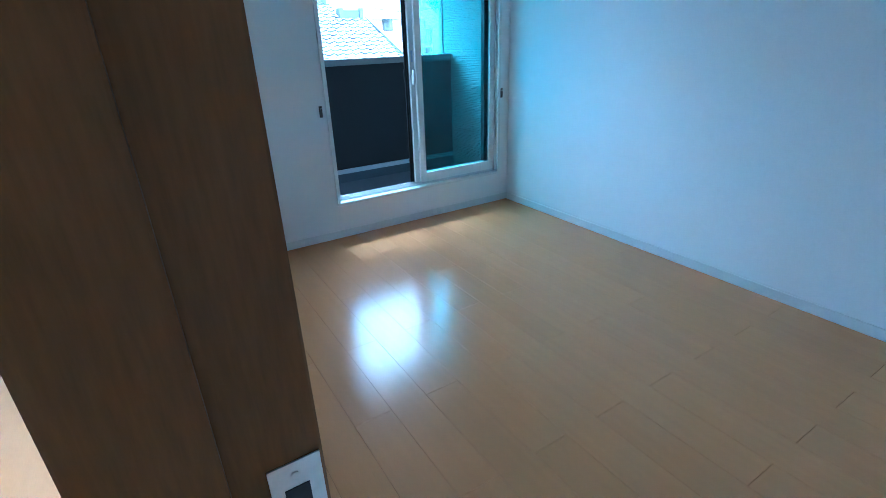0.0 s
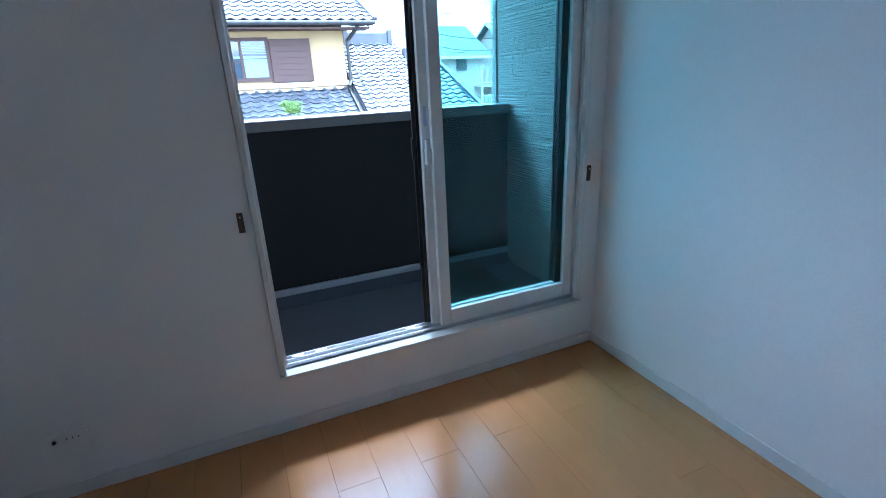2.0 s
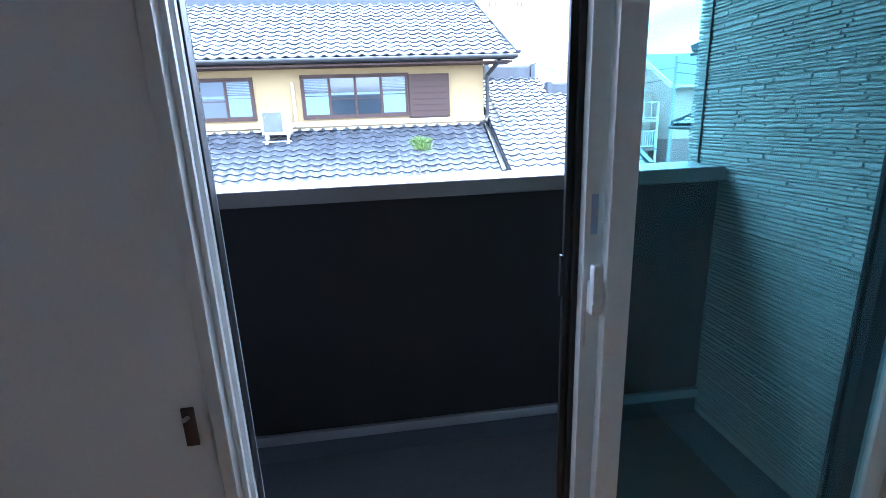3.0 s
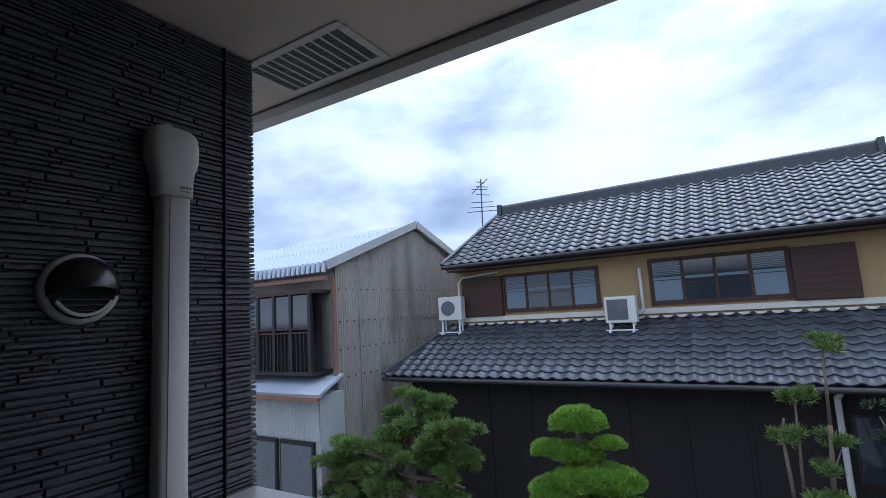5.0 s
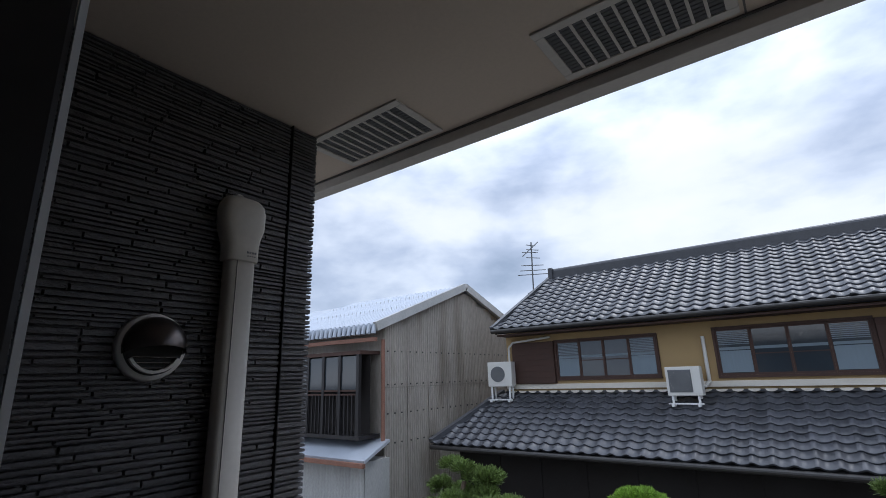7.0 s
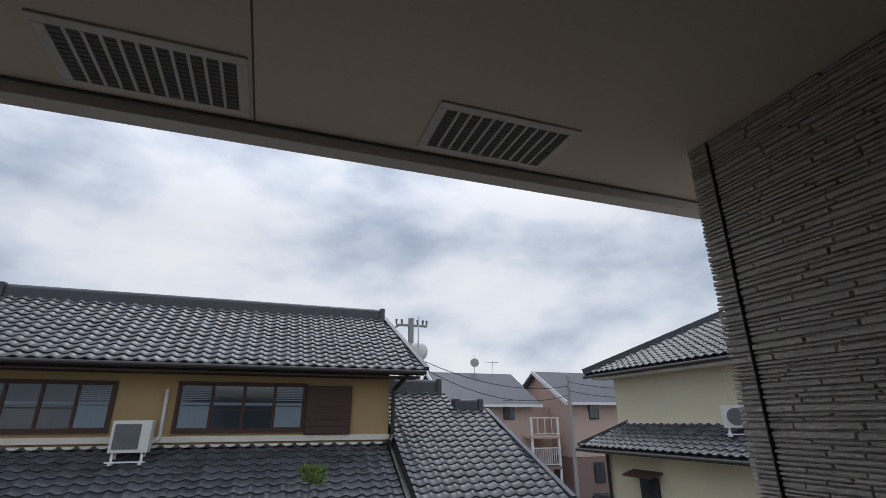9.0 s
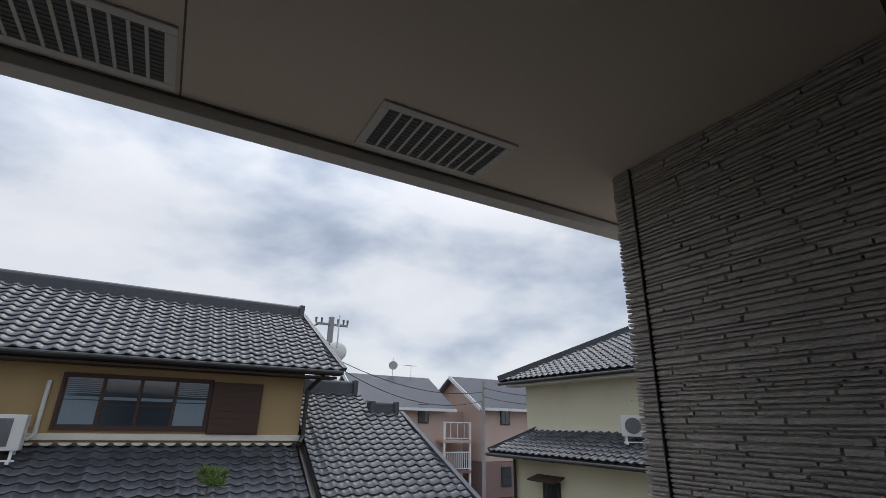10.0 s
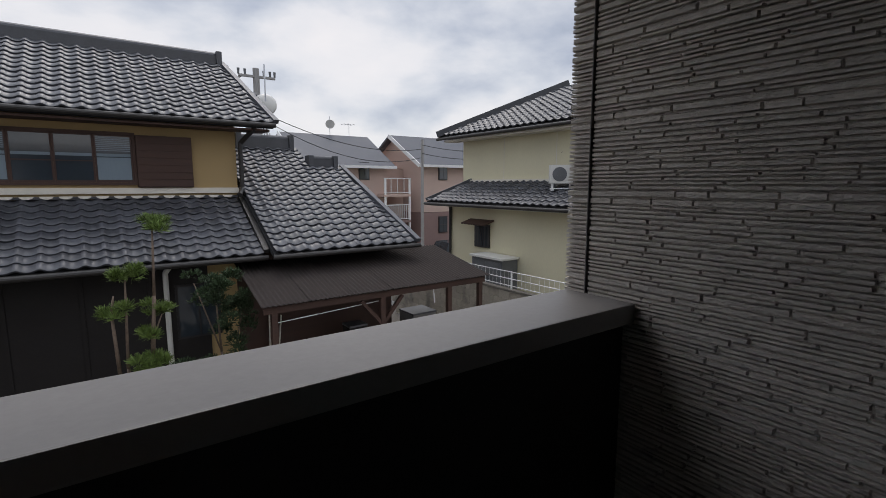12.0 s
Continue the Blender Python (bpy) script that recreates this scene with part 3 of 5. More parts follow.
setting("road", box(-60, 60, 15.4, 21.0, -2.899, -2.86), M_ROAD, "grey asphalt lane between the houses", "road")

# ---- tiled roofs ----
TP, TL = 0.268, 0.214


def tile_mesh(name):
    n = 9
    prof = []
    for i in range(n):
        s = i / (n - 1)
        prof.append((s * TP * 1.02, 0.024 * math.exp(-((s - 0.14) / 0.19) ** 2) + 0.012 * math.exp(-((s - 1.05) / 0.16) ** 2) - 0.020 * math.sin(math.pi * min(1, max(0, (s - 0.25) / 0.7)))))
    vs, fs = [], []
    for x, z in prof:
        vs += [(x, 0.006, z - 0.004), (x, 0.0, z + 0.030), (x, 0.0, z + 0.030), (x, 0.009, z + 0.036), (x, TL * 1.08, z + 0.006)]
    for i in range(n - 1):
        a, b = 5 * i, 5 * (i + 1)
        fs += [(a, b, b + 1, a + 1), (a + 2, b + 2, b + 3, a + 3), (a + 3, b + 3, b + 4, a + 4)]
    return vs, fs


TV, TF = tile_mesh("roof_tile")
tile_data = bpy.data.meshes.new("roof_tile")
tile_data.from_pydata(TV, [], TF)
tile_data.materials.append(M_TILE)
tile_data.polygons.foreach_set("use_smooth", [True] * len(TF))
DEFER = []


def tiled(roof, origin, u, v, nu, nv, inside, limit=300):
    """Rows of roof tiles on the plane at origin, along u and up v, where inside(a, b) holds."""
    DEFER.append((roof, Vector(origin), Vector(u).normalized(), Vector(v).normalized(), nu, nv, inside, limit))


def lay_tiles(roof, o, u, v, nu, nv, inside, limit):
    w = u.cross(v).normalized()
    m3 = Matrix((u, v, w)).transposed()
    rng = random.Random(5)
    vs, fs, count = [], [], 0
    for j in range(nv):
        for i in range(nu):
            a, b = (i + 0.5) * TP, (j + 0.5) * TL
            if not inside(a, b):
                continue
            q = m3 @ Matrix.Rotation(rng.uniform(-0.012, 0.012), 3, "Z") @ Matrix.Rotation(rng.uniform(-0.012, 0.012), 3, "X")
            p = o + u * (i * TP) + v * (j * TL) + w * rng.uniform(-0.003, 0.004)
            if count < limit:
                ob = new("roof_tile", tile_data)
                ob.parent = roof
                ob.matrix_parent_inverse = Matrix.Identity(4)
                base = roof.parent.matrix_world.inverted() if roof.parent else roof.matrix_world.inverted()
                ob.matrix_basis = Matrix.Translation(p) @ q.to_4x4()
                ob.matrix_parent_inverse = PARENT_INV[roof.name]
                count += 1
            else:
                k = len(vs)
                vs += [tuple(p + q @ Vector(t)) for t in TV]
                fs += [tuple(k + t for t in f) for f in TF]
    if vs:
        ob = raw("farther_roof_tiles", vs, fs, M_TILEJ, None, kind="stuff")
        ob.data.polygons.foreach_set("use_smooth", [True] * len(fs))
        ob.parent = roof
        ob.matrix_parent_inverse = PARENT_INV[roof.name]


PARENT_INV = {}


def mark(roof):
    """Remembers a part whose pieces are laid at world places."""
    bpy.context.view_layer.update()
    PARENT_INV[roof.name] = roof.matrix_world.inverted()
    return roof


def sub(name, bm, material, parent, label="", smooth=False):
    """A piece under a part, given at world places."""
    ob = new(name, mesh_of(name, bm, material, smooth))
    ob.parent = parent
    if parent.name not in PARENT_INV:
        mark(parent)
    ob.matrix_parent_inverse = PARENT_INV[parent.name]
    return tagged(ob, label)


def slab(p0, p1, p2, p3, t):
    """A thick quad, its top face through the four corners."""
    p = [Vector(q) for q in (p0, p1, p2, p3)]
    n = (p[1] - p[0]).cross(p[3] - p[0]).normalized()
    if n.z < 0:
        n = -n
    return hull(bmesh.new(), p + [q - n * t for q in p])


def ridge(name, a, b, parent, w=0.22, h=0.26):
    """A ridge of stacked tiles with a round capping."""
    a, b = Vector(a), Vector(b)
    r = sub(name, bar(bmesh.new(), a, b, w, h), M_TILE, parent)
    up = Vector((0, 0, h / 2 + 0.01))
    r2 = sub("ridge_cap", cyl(bmesh.new(), a + up, b + up, 0.085, seg=12), M_TILE, parent)
    d = (b - a).normalized()
    sub("ridge_end", bar(bmesh.new(), b - d * 0.02 + Vector((0, 0, 0.05)), b + d * 0.10 + Vector((0, 0, 0.05)), w * 1.5, h * 1.45), M_TILE, parent)
    sub("ridge_end", bar(bmesh.new(), a + d * 0.02 + Vector((0, 0, 0.05)), a - d * 0.10 + Vector((0, 0, 0.05)), w * 1.5, h * 1.45), M_TILE, parent)


# ---- the dark-roofed house opposite ----
HF = 11.13
house = thing("house", "two-storey ochre house with dark tiled roofs", "house", (-1.2, 11.5, -2.9))
part("upper_wall", box(-5.95, 3.03, HF, 15.2, 1.0, 3.02), M_PLASTER, house, "ochre plaster upper wall")
part("flashing_band", box(-5.97, 3.05, HF - 0.06, HF - 0.002, 1.40, 1.51), M_BAND, house, "cream flashing band")
part("lower_wall", box(-6.6, 1.42, 9.80, 15.2, -2.9, 0.35), M_NWOOD, house, "near-black board lower wall")
# side wall is darker under the canopy than the plaster beside it
part("canopy_wall", box(2.62, 6.0, 9.80, 15.2, -2.9, 0.30), M_DWOOD, house, "dark brown wall under the canopy")
part("side_wall", box(1.421, 2.619, 9.80, 15.2, -2.9, 0.30), M_PLASTER, house, "ochre plaster lower wall")
k = -6.5
while k < 1.3:
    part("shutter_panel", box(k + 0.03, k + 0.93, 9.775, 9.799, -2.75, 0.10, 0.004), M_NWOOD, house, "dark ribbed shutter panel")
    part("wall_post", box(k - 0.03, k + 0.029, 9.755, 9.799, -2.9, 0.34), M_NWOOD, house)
    k += 0.96


def four_pane(x0, x1, z0, z1, name="window"):
    w = part(name, box(x0, x1, HF - 0.05, HF - 0.001, z0 - 0.05, z0), M_DWOOD, house, "brown aluminium four-leaf sliding window")
    sub("frame_head", box(x0, x1, HF - 0.05, HF - 0.001, z1, z1 + 0.05), M_DWOOD, w)
    for xx in (x0 - 0.05, x1):
        sub("frame_post", box(xx, xx + 0.05, HF - 0.05, HF - 0.001, z0 - 0.05, z1 + 0.05), M_DWOOD, w)
    n = 4
    for i in range(n):
        a, b = x0 + (x1 - x0) * i / n, x0 + (x1 - x0) * (i + 1) / n
        sub("pane", box(a + 0.03, b - 0.03, HF - 0.018, HF - 0.006, z0 + 0.04, z1 - 0.03), M_PANE, w)
        for d in ((a + 0.001, a + 0.0299, z0 + 0.001, z1 - 0.001), (b - 0.0299, b - 0.001, z0 + 0.001, z1 - 0.001), (a + 0.03, b - 0.03, z0 + 0.001, z0 + 0.0399), (a + 0.03, b - 0.03, z1 - 0.0299, z1 - 0.001)):
            sub("leaf_bar", box(d[0], d[1], HF - 0.034, HF - 0.0015, d[2], d[3]), M_DWOOD, w)
        # pale box on each pane, painting in a reflected band
        sub("curtain_rail", box(a + 0.035, b - 0.035, HF - 0.0225, HF - 0.0185, z0 + (z1 - z0) * 0.54, z0 + (z1 - z0) * 0.60), M_CURTREFL, w)
        if i in (0, 3):
            sub("curtain", box(a + 0.035, b - 0.035, HF - 0.0235, HF - 0.0185, z0 + 0.05, z0 + (z1 - z0) * 0.52), M_CURTREFL, w, "pale curtain seen behind the pane")
            # pale stripes that paint in reflections on the outer leaves
            for j in range(8):
                zz = z1 - 0.065 - 0.034 * j
                sub("blind_slat", box(a + 0.035, b - 0.035, HF - 0.0235, HF - 0.0185, zz, zz + 0.015), M_CURTREFL, w)
        else:
            sub("inner_rail", box(a + 0.03, b - 0.03, HF - 0.0225, HF - 0.0185, z0 + 0.38, z0 + 0.40), M_DWOOD, w)


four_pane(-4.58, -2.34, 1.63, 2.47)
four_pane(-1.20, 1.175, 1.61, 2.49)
for x0, x1 in ((-5.75, -4.635), (1.228, 2.178)):
    s = part("shutter_box", box(x0, x1, HF - 0.10, HF - 0.001, 1.52, 2.50, 0.005), M_DWOOD, house, "brown boarded shutter box")
    for j in range(7):
        sub("board", box(x0 + 0.01, x1 - 0.01, HF - 0.108, HF - 0.1005, 1.54 + 0.135 * j, 1.66 + 0.135 * j, 0.003), M_DWOOD, s)
part("vent_pipe", cyl(bmesh.new(), (-1.42, HF - 0.07, 1.48), (-1.42, HF - 0.07, 2.38), 0.035), M_AC, house, "ivory pipe cover")

# upper roof
EY, EZ, RY, RZ = 10.54, 2.84, 13.12, 4.46
up = part("upper_roof", slab((-5.95, EY, EZ - 0.03), (3.68, EY, EZ - 0.03), (3.25, RY, RZ - 0.03), (-5.4, RY, RZ - 0.03), 0.10), M_TILEB, house, "dark grey glazed tile roof")
sub("back_slope", slab((-5.4, RY, RZ - 0.03), (3.25, RY, RZ - 0.03), (3.68, 15.7, EZ - 0.03), (-5.95, 15.7, EZ - 0.03), 0.10), M_TILE, up)
sub("eave_soffit", box(-5.9, 3.6, EY + 0.05, HF - 0.035, EZ - 0.17, EZ - 0.13), M_DWOOD, up)
sub("gutter", cyl(bmesh.new(), (-6.0, EY - 0.04, EZ - 0.05), (3.70, EY - 0.04, EZ - 0.05), 0.05), M_GUTTER, up)
sub("gable_fill", hull(bmesh.new(), [(x, y, z) for x in (-5.3, 2.95) for y, z in ((11.2, 2.95), (15.0, 2.95), (RY, RZ - 0.2))]), M_PLASTER, up)
sl = math.hypot(RY - EY, RZ - EZ)
tiled(up, (-6.0, EY - 0.03, EZ), (1, 0, 0), (0, RY - EY, RZ - EZ), 38, 14, lambda a, b: 0.55 * b / sl < a < 9.72 - 0.45 * b / sl)
ridge("ridge_course", (-5.35, RY, RZ + 0.05), (3.16, RY, RZ + 0.05), up, 0.22, 0.22)
for xa, xb in ((-6.0, -5.42), (3.72, 3.27)):
    sub("verge_tiles", bar(bmesh.new(), (xa, EY - 0.02, EZ + 0.03), (xb, RY, RZ + 0.03), 0.12, 0.09), M_TILE, up)

# lower roof and the wing
LY, LZ, TY, TZ = 9.22, 0.30, 11.11, 1.30
low = part("lower_roof", slab((-6.95, LY, LZ - 0.03), (3.02, LY, LZ - 0.03), (3.02, TY, TZ - 0.03), (-6.1, TY, TZ - 0.03), 0.09), M_TILEB, house, "dark grey glazed tile lower roof")
lsl = math.hypot(TY - LY, TZ - LZ)
tiled(low, (-6.95, LY - 0.03, LZ), (1, 0, 0), (0, TY - LY, TZ - LZ), 38, 10, lambda a, b: 0.85 * b / lsl < a < 9.95)
sub("gutter", cyl(bmesh.new(), (-6.95, LY - 0.05, LZ - 0.07), (3.05, LY - 0.05, LZ - 0.07), 0.05), M_GUTTER, low)
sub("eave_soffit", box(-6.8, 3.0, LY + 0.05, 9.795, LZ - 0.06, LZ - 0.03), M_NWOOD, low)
sub("top_course", bar(bmesh.new(), (-6.0, TY - 0.02, TZ + 0.03), (3.0, TY - 0.02, TZ + 0.03), 0.12, 0.05), M_TILE, low)
for i in range(33):
    xx = -5.93 + i * TP + 0.148
    sub("mortar_crescent", hull(bmesh.new(), [(xx + 0.10 * math.cos(a), yy, TZ + 0.062 + 0.052 * math.sin(a)) for a in np.linspace(-math.pi, 0, 9) for yy in (TY - 0.115, TY - 0.085)]), M_BAND, low)
sub("verge_tiles", bar(bmesh.new(), (-6.97, LY - 0.02, LZ + 0.05), (-6.12, TY, TZ + 0.05), 0.16, 0.10), M_TILE, low)
sub("valley", bar(bmesh.new(), (3.02, LY - 0.05, LZ + 0.05), (3.06, TY, TZ + 0.06), 0.10, 0.08), M_GUTTER, low)
GY, GZ, GM = 8.90, 0.34, 0.53
gz = lambda y: GZ + GM * (y - GY)
wing = part("wing_roof", slab((3.08, GY, GZ - 0.03), (6.15, GY, GZ - 0.03), (5.82, 12.06, gz(12.06) - 0.03), (3.08, 12.06, gz(12.06) - 0.03), 0.09), M_TILEB, house, "dark grey glazed tile wing roof")
sub("wing_top", slab((3.08, 12.06, gz(12.06) - 0.03), (5.1, 12.06, gz(12.06) - 0.03), (4.9, 13.0, gz(13.0) - 0.03), (3.08, 13.0, gz(13.0) - 0.03), 0.09), M_TILEB, wing)
gs = math.hypot(1, GM)
tiled(wing, (3.10, GY - 0.03, GZ), (1, 0, 0), (0, 1, GM), 12, 22, lambda a, b: (b < 3.16 * gs and a < 3.05 - 0.10 * b / gs) or (b >= 3.16 * gs and a < 1.85))
sub("gutter", cyl(bmesh.new(), (3.05, GY - 0.05, GZ - 0.07), (6.2, GY - 0.05, GZ - 0.07), 0.05), M_GUTTER, wing)
ridge("wing_ridge", (3.55, 13.0, gz(13.0) + 0.10), (4.78, 13.0, gz(13.0) + 0.10), wing)
ridge("wing_step_ridge", (5.05, 12.12, gz(12.12) + 0.06), (5.62, 12.12, gz(12.12) + 0.06), wing, 0.2, 0.2)
sub("verge_tiles", bar(bmesh.new(), (6.17, GY - 0.02, GZ + 0.03), (5.84, 12.06, gz(12.06) + 0.03), 0.12, 0.09), M_TILE, wing)
sub("back_slope", slab((3.08, 13.0, gz(13.0) - 0.03), (4.9, 13.0, gz(13.0) - 0.03), (6.0, 15.6, 0.9), (3.08, 15.6, 0.9), 0.09), M_TILE, wing)
sub("wing_gable", hull(bmesh.new(), [(5.75, y, z) for y, z in ((9.8, 0.3), (12.0, 0.3), (12.0, gz(12.0) - 0.15), (9.8, gz(9.8) - 0.15))] + [(5.5, y, z) for y, z in ((9.8, 0.3), (12.0, 0.3), (12.0, gz(12.0) - 0.15), (9.8, gz(9.8) - 0.15))]), M_PLASTER, wing)
dp = part("downpipe", cyl(bmesh.new(), (3.30, 10.6, 2.72), (3.12, 11.02, 2.45), 0.05), M_GUTTER, house, "dark bent downpipe")
sub("pipe_run", cyl(bmesh.new(), (3.10, 11.02, 2.46), (3.10, 11.02, 1.48), 0.045), M_GUTTER, dp)
sub("pipe_foot", cyl(bmesh.new(), (3.10, 11.02, 1.50), (2.98, 10.75, 1.36), 0.045), M_GUTTER, dp)
part("downpipe", cyl(bmesh.new(), (1.42, 9.70, 0.05), (1.42, 9.70, -2.9), 0.045), M_AC, house, "pale plastic downpipe")
part("downpipe_elbow", cyl(bmesh.new(), (1.42, 9.70, 0.03), (1.52, 9.55, 0.22), 0.045), M_AC, house)
lw = part("lower_window", box(1.56, 2.30, 9.765, 9.799, -1.22, -0.22), M_DARKALU, house, "dark lower window")
sub("pane", box(1.60, 1.92, 9.755, 9.7645, -1.18, -0.26), M_PANE, lw)
sub("pane", box(1.95, 2.26, 9.755, 9.7645, -1.18, -0.26), M_PANE, lw)


# air conditioners on the roof
def air_con(name_label, x, y, z, w=0.62, h=0.54, d=0.28, turn=0, leg=0.14, round_fan=False):
    a = thing("air_conditioner", name_label, "air conditioner", (0, 0, 0), "outdoor air-conditioning units")
    part("case", box(-w / 2, w / 2, -d / 2, d / 2, leg, leg + h, 0.012), M_AC, a)
    if round_fan:
        face = cyl(bmesh.new(), (-0.05, -d / 2 - 0.008, leg + h / 2), (-0.05, -d / 2 - 0.0005, leg + h / 2), 0.185, seg=24)
    else:
        face = box(-w / 2 + 0.05, w / 2 - 0.16, -d / 2 - 0.008, -d / 2 - 0.0005, leg + 0.06, leg + h - 0.06, 0.003)
    part("grille", face, M_ACG, a, "grey fan grille")
    ring = bmesh.new()
    bmesh.ops.create_cone(ring, cap_ends=False, segments=24, radius1=0.19, radius2=0.19, depth=0.006, matrix=pose(-0.05, -d / 2 - 0.011, leg + h / 2, 90, 0, 0))
    part("fan_ring", ring, M_AC, a)
    for k in range(6):
        zz = leg + 0.10 + k * (h - 0.2) / 5
        hw = math.sqrt(max(0.0, 0.18 ** 2 - (zz - leg - h / 2) ** 2)) if round_fan else 0
        part("grille_bar", box(-0.05 - hw if round_fan else -w / 2 + 0.055, -0.05 + hw if round_fan else w / 2 - 0.165, -d / 2 - 0.013, -d / 2 - 0.0085, zz, zz + 0.006), M_ACG, a)
    part("side_panel", box(w / 2 - 0.14, w / 2 - 0.02, -d / 2 - 0.004, -d / 2 - 0.0005, leg + 0.04, leg + h - 0.04, 0.002), M_AC, a)
    for sx in (-w / 2 + 0.08, w / 2 - 0.08):
        part("stand_foot", box(sx - 0.025, sx + 0.025, -d / 2 - 0.06, d / 2 + 0.06, 0, 0.04), M_WHITE, a)
        for sy in (-d / 2 + 0.02, d / 2 - 0.05):
            part("stand_leg", box(sx - 0.02, sx + 0.02, sy, sy + 0.03, 0.0405, leg - 0.0005), M_WHITE, a)
    part("stand_bar", box(-w / 2, w / 2, -d / 2 - 0.05, -d / 2 - 0.02, 0.041, 0.065), M_WHITE, a)
    a.matrix_basis = pose(x, y, z, 0, 0, turn)
    return a


air_con("ivory air-conditioning unit on tiled lower roof", -1.79, 10.66, 1.06, leg=0.20)
air_con("ivory air-conditioning unit at roof end", -5.92, 10.75, 1.12, h=0.58, turn=8, leg=0.36, round_fan=True)
ln = thing("refrigerant_hose", "cream insulated hose along dark shutter box", "hose", (-5.8, HF, 1.4))
bm = bmesh.new()
for a, b in (((-5.82, HF - 0.13, 1.38), (-5.82, HF - 0.13, 2.40)), ((-5.82, HF - 0.13, 2.40), (-5.70, HF - 0.13, 2.52)), ((-5.70, HF - 0.13, 2.52), (-4.7, HF - 0.08, 2.60))):
    cyl(bm, a, b, 0.025, seg=8)
part("hose", bm, M_AC, ln)
ln = thing("refrigerant_hose", "cream hose from unit to wall pipe", "hose", (-1.42, HF, 1.4))
bm = bmesh.new()
for a, b in (((-1.42, HF - 0.08, 1.50), (-1.48, HF - 0.16, 1.42)), ((-1.48, HF - 0.16, 1.42), (-1.60, 10.70, 1.42))):
    cyl(bm, a, b, 0.03, seg=8)
part("hose", bm, M_AC, ln)

# antenna on the ridge
an = thing("tv_antenna", "thin metal television antenna on roof", "antenna", (-5.95, 13.0, 4.2))
part("mast", cyl(bmesh.new(), (-5.98, 13.0, 3.9), (-5.93, 13.0, 5.62), 0.022, seg=6), M_ACG, an)
for zz, ww, yy in ((4.62, 0.5, 0), (4.75, 0.42, 0.02), (4.9, 0.36, 0), (5.15, 0.22, 0.1), (5.28, 0.26, -0.1), (5.4, 0.2, 0.1), (5.52, 0.15, 0)):
    part("element", cyl(bmesh.new(), (-5.95 - ww, 13.0 + yy, zz + 0.05), (-5.95 + ww, 13.0 + yy, zz - 0.04), 0.013, seg=5), M_ACG, an)
part("boom", cyl(bmesh.new(), (-6.2, 12.9, 5.2), (-5.75, 13.1, 5.62), 0.014, seg=5), M_ACG, an)

# canopy beside the house
cn = thing("lean_to_canopy", "brown corrugated lean-to canopy on timber posts", "canopy", (4.7, 8.6, -2.9))


def corrugated(p0, du, dv, nu, amp):
    """A thin corrugated sheet from p0, along du with nu waves and along dv."""
    p0, du, dv = Vector(p0), Vector(du), Vector(dv)
    nrm = du.cross(dv).normalized()
    vs, fs = [], []
    st = 6
    for i in range(nu * st + 1):
        h = nrm * (amp * math.sin(2 * math.pi * i / st))
        q = p0 + du * (i / (nu * st)) + h
        vs += [tuple(q), tuple(q + dv), tuple(q - nrm * 0.004), tuple(q + dv - nrm * 0.004)]
    for i in range(nu * st):
        a, b = 4 * i, 4 * (i + 1)
        fs += [(a, b, b + 1, a + 1), (a + 2, a + 3, b + 3, b + 2)]
    n = 4 * nu * st
    fs += [(0, 1, 3, 2), (n, n + 2, n + 3, n + 1)]
    return vs, fs


def csheet(name, p0, du, dv, nu, amp, material, parent, label=""):
    vs, fs = corrugated(p0, du, dv, nu, amp)
    ob = raw(name, vs, fs, material, None, label)
    ob.parent = parent
    if parent.name not in PARENT_INV:
        mark(parent)
    ob.matrix_parent_inverse = PARENT_INV[parent.name]
    return ob


for k in range(6):
    x0 = 2.45 + 0.77 * k
    csheet("sheet", (x0, 7.55, -0.30 + 0.004 * (k % 2)), (0.80, 0, 0), (0.12, 2.22, 0.40), 10, 0.012, M_CANOPY, cn)
sub("front_beam", box(2.5, 7.0, 7.62, 7.70, -0.44, -0.33), M_DWOOD, cn, "dark timber front beam")
for xx in (2.62, 4.55, 6.05, 6.85):
    sub("post", box(xx, xx + 0.09, 7.62, 7.71, -2.9, -0.4405), M_DWOOD, cn)
for xx in (4.55,):
    for sx in (-1, 1):
        sub("brace", bar(bmesh.new(), (xx + 0.045, 7.66, -0.95), (xx + 0.045 + sx * 0.42, 7.66, -0.46), 0.06, 0.06), M_DWOOD, cn)
sub("rope", cyl(bmesh.new(), (2.7, 7.72, -0.62), (4.6, 7.72, -0.52), 0.008, seg=5), M_WHITE, cn)
sub("hook", cyl(bmesh.new(), (5.72, 7.66, -0.44), (5.75, 7.66, -0.72), 0.012, seg=6), M_WHITE, cn)

def bin_of(label, x, y, z, w, h, material):
    c = thing("plastic_bucket", label, "bucket", (x, y, z))
    part("tub", cyl(bmesh.new(), (x, y, z), (x, y, z + h), w * 0.38, w * 0.5, 20, cap=True), material, c)
    part("rim", cyl(bmesh.new(), (x, y, z + h), (x, y, z + h + 0.02), w * 0.53, seg=20), material, c)


def chest(name, label, x0, x1, y0, y1, z0, z1, material, lid):
    c = thing(name, label, name.replace("_", " "), ((x0 + x1) / 2, (y0 + y1) / 2, z0))
    part("body", box(x0, x1, y0, y1, z0, z1 - 0.04, 0.015), material, c)
    part("lid", box(x0 - 0.01, x1 + 0.01, y0 - 0.01, y1 + 0.01, z1 - 0.0395, z1, 0.01), lid, c)


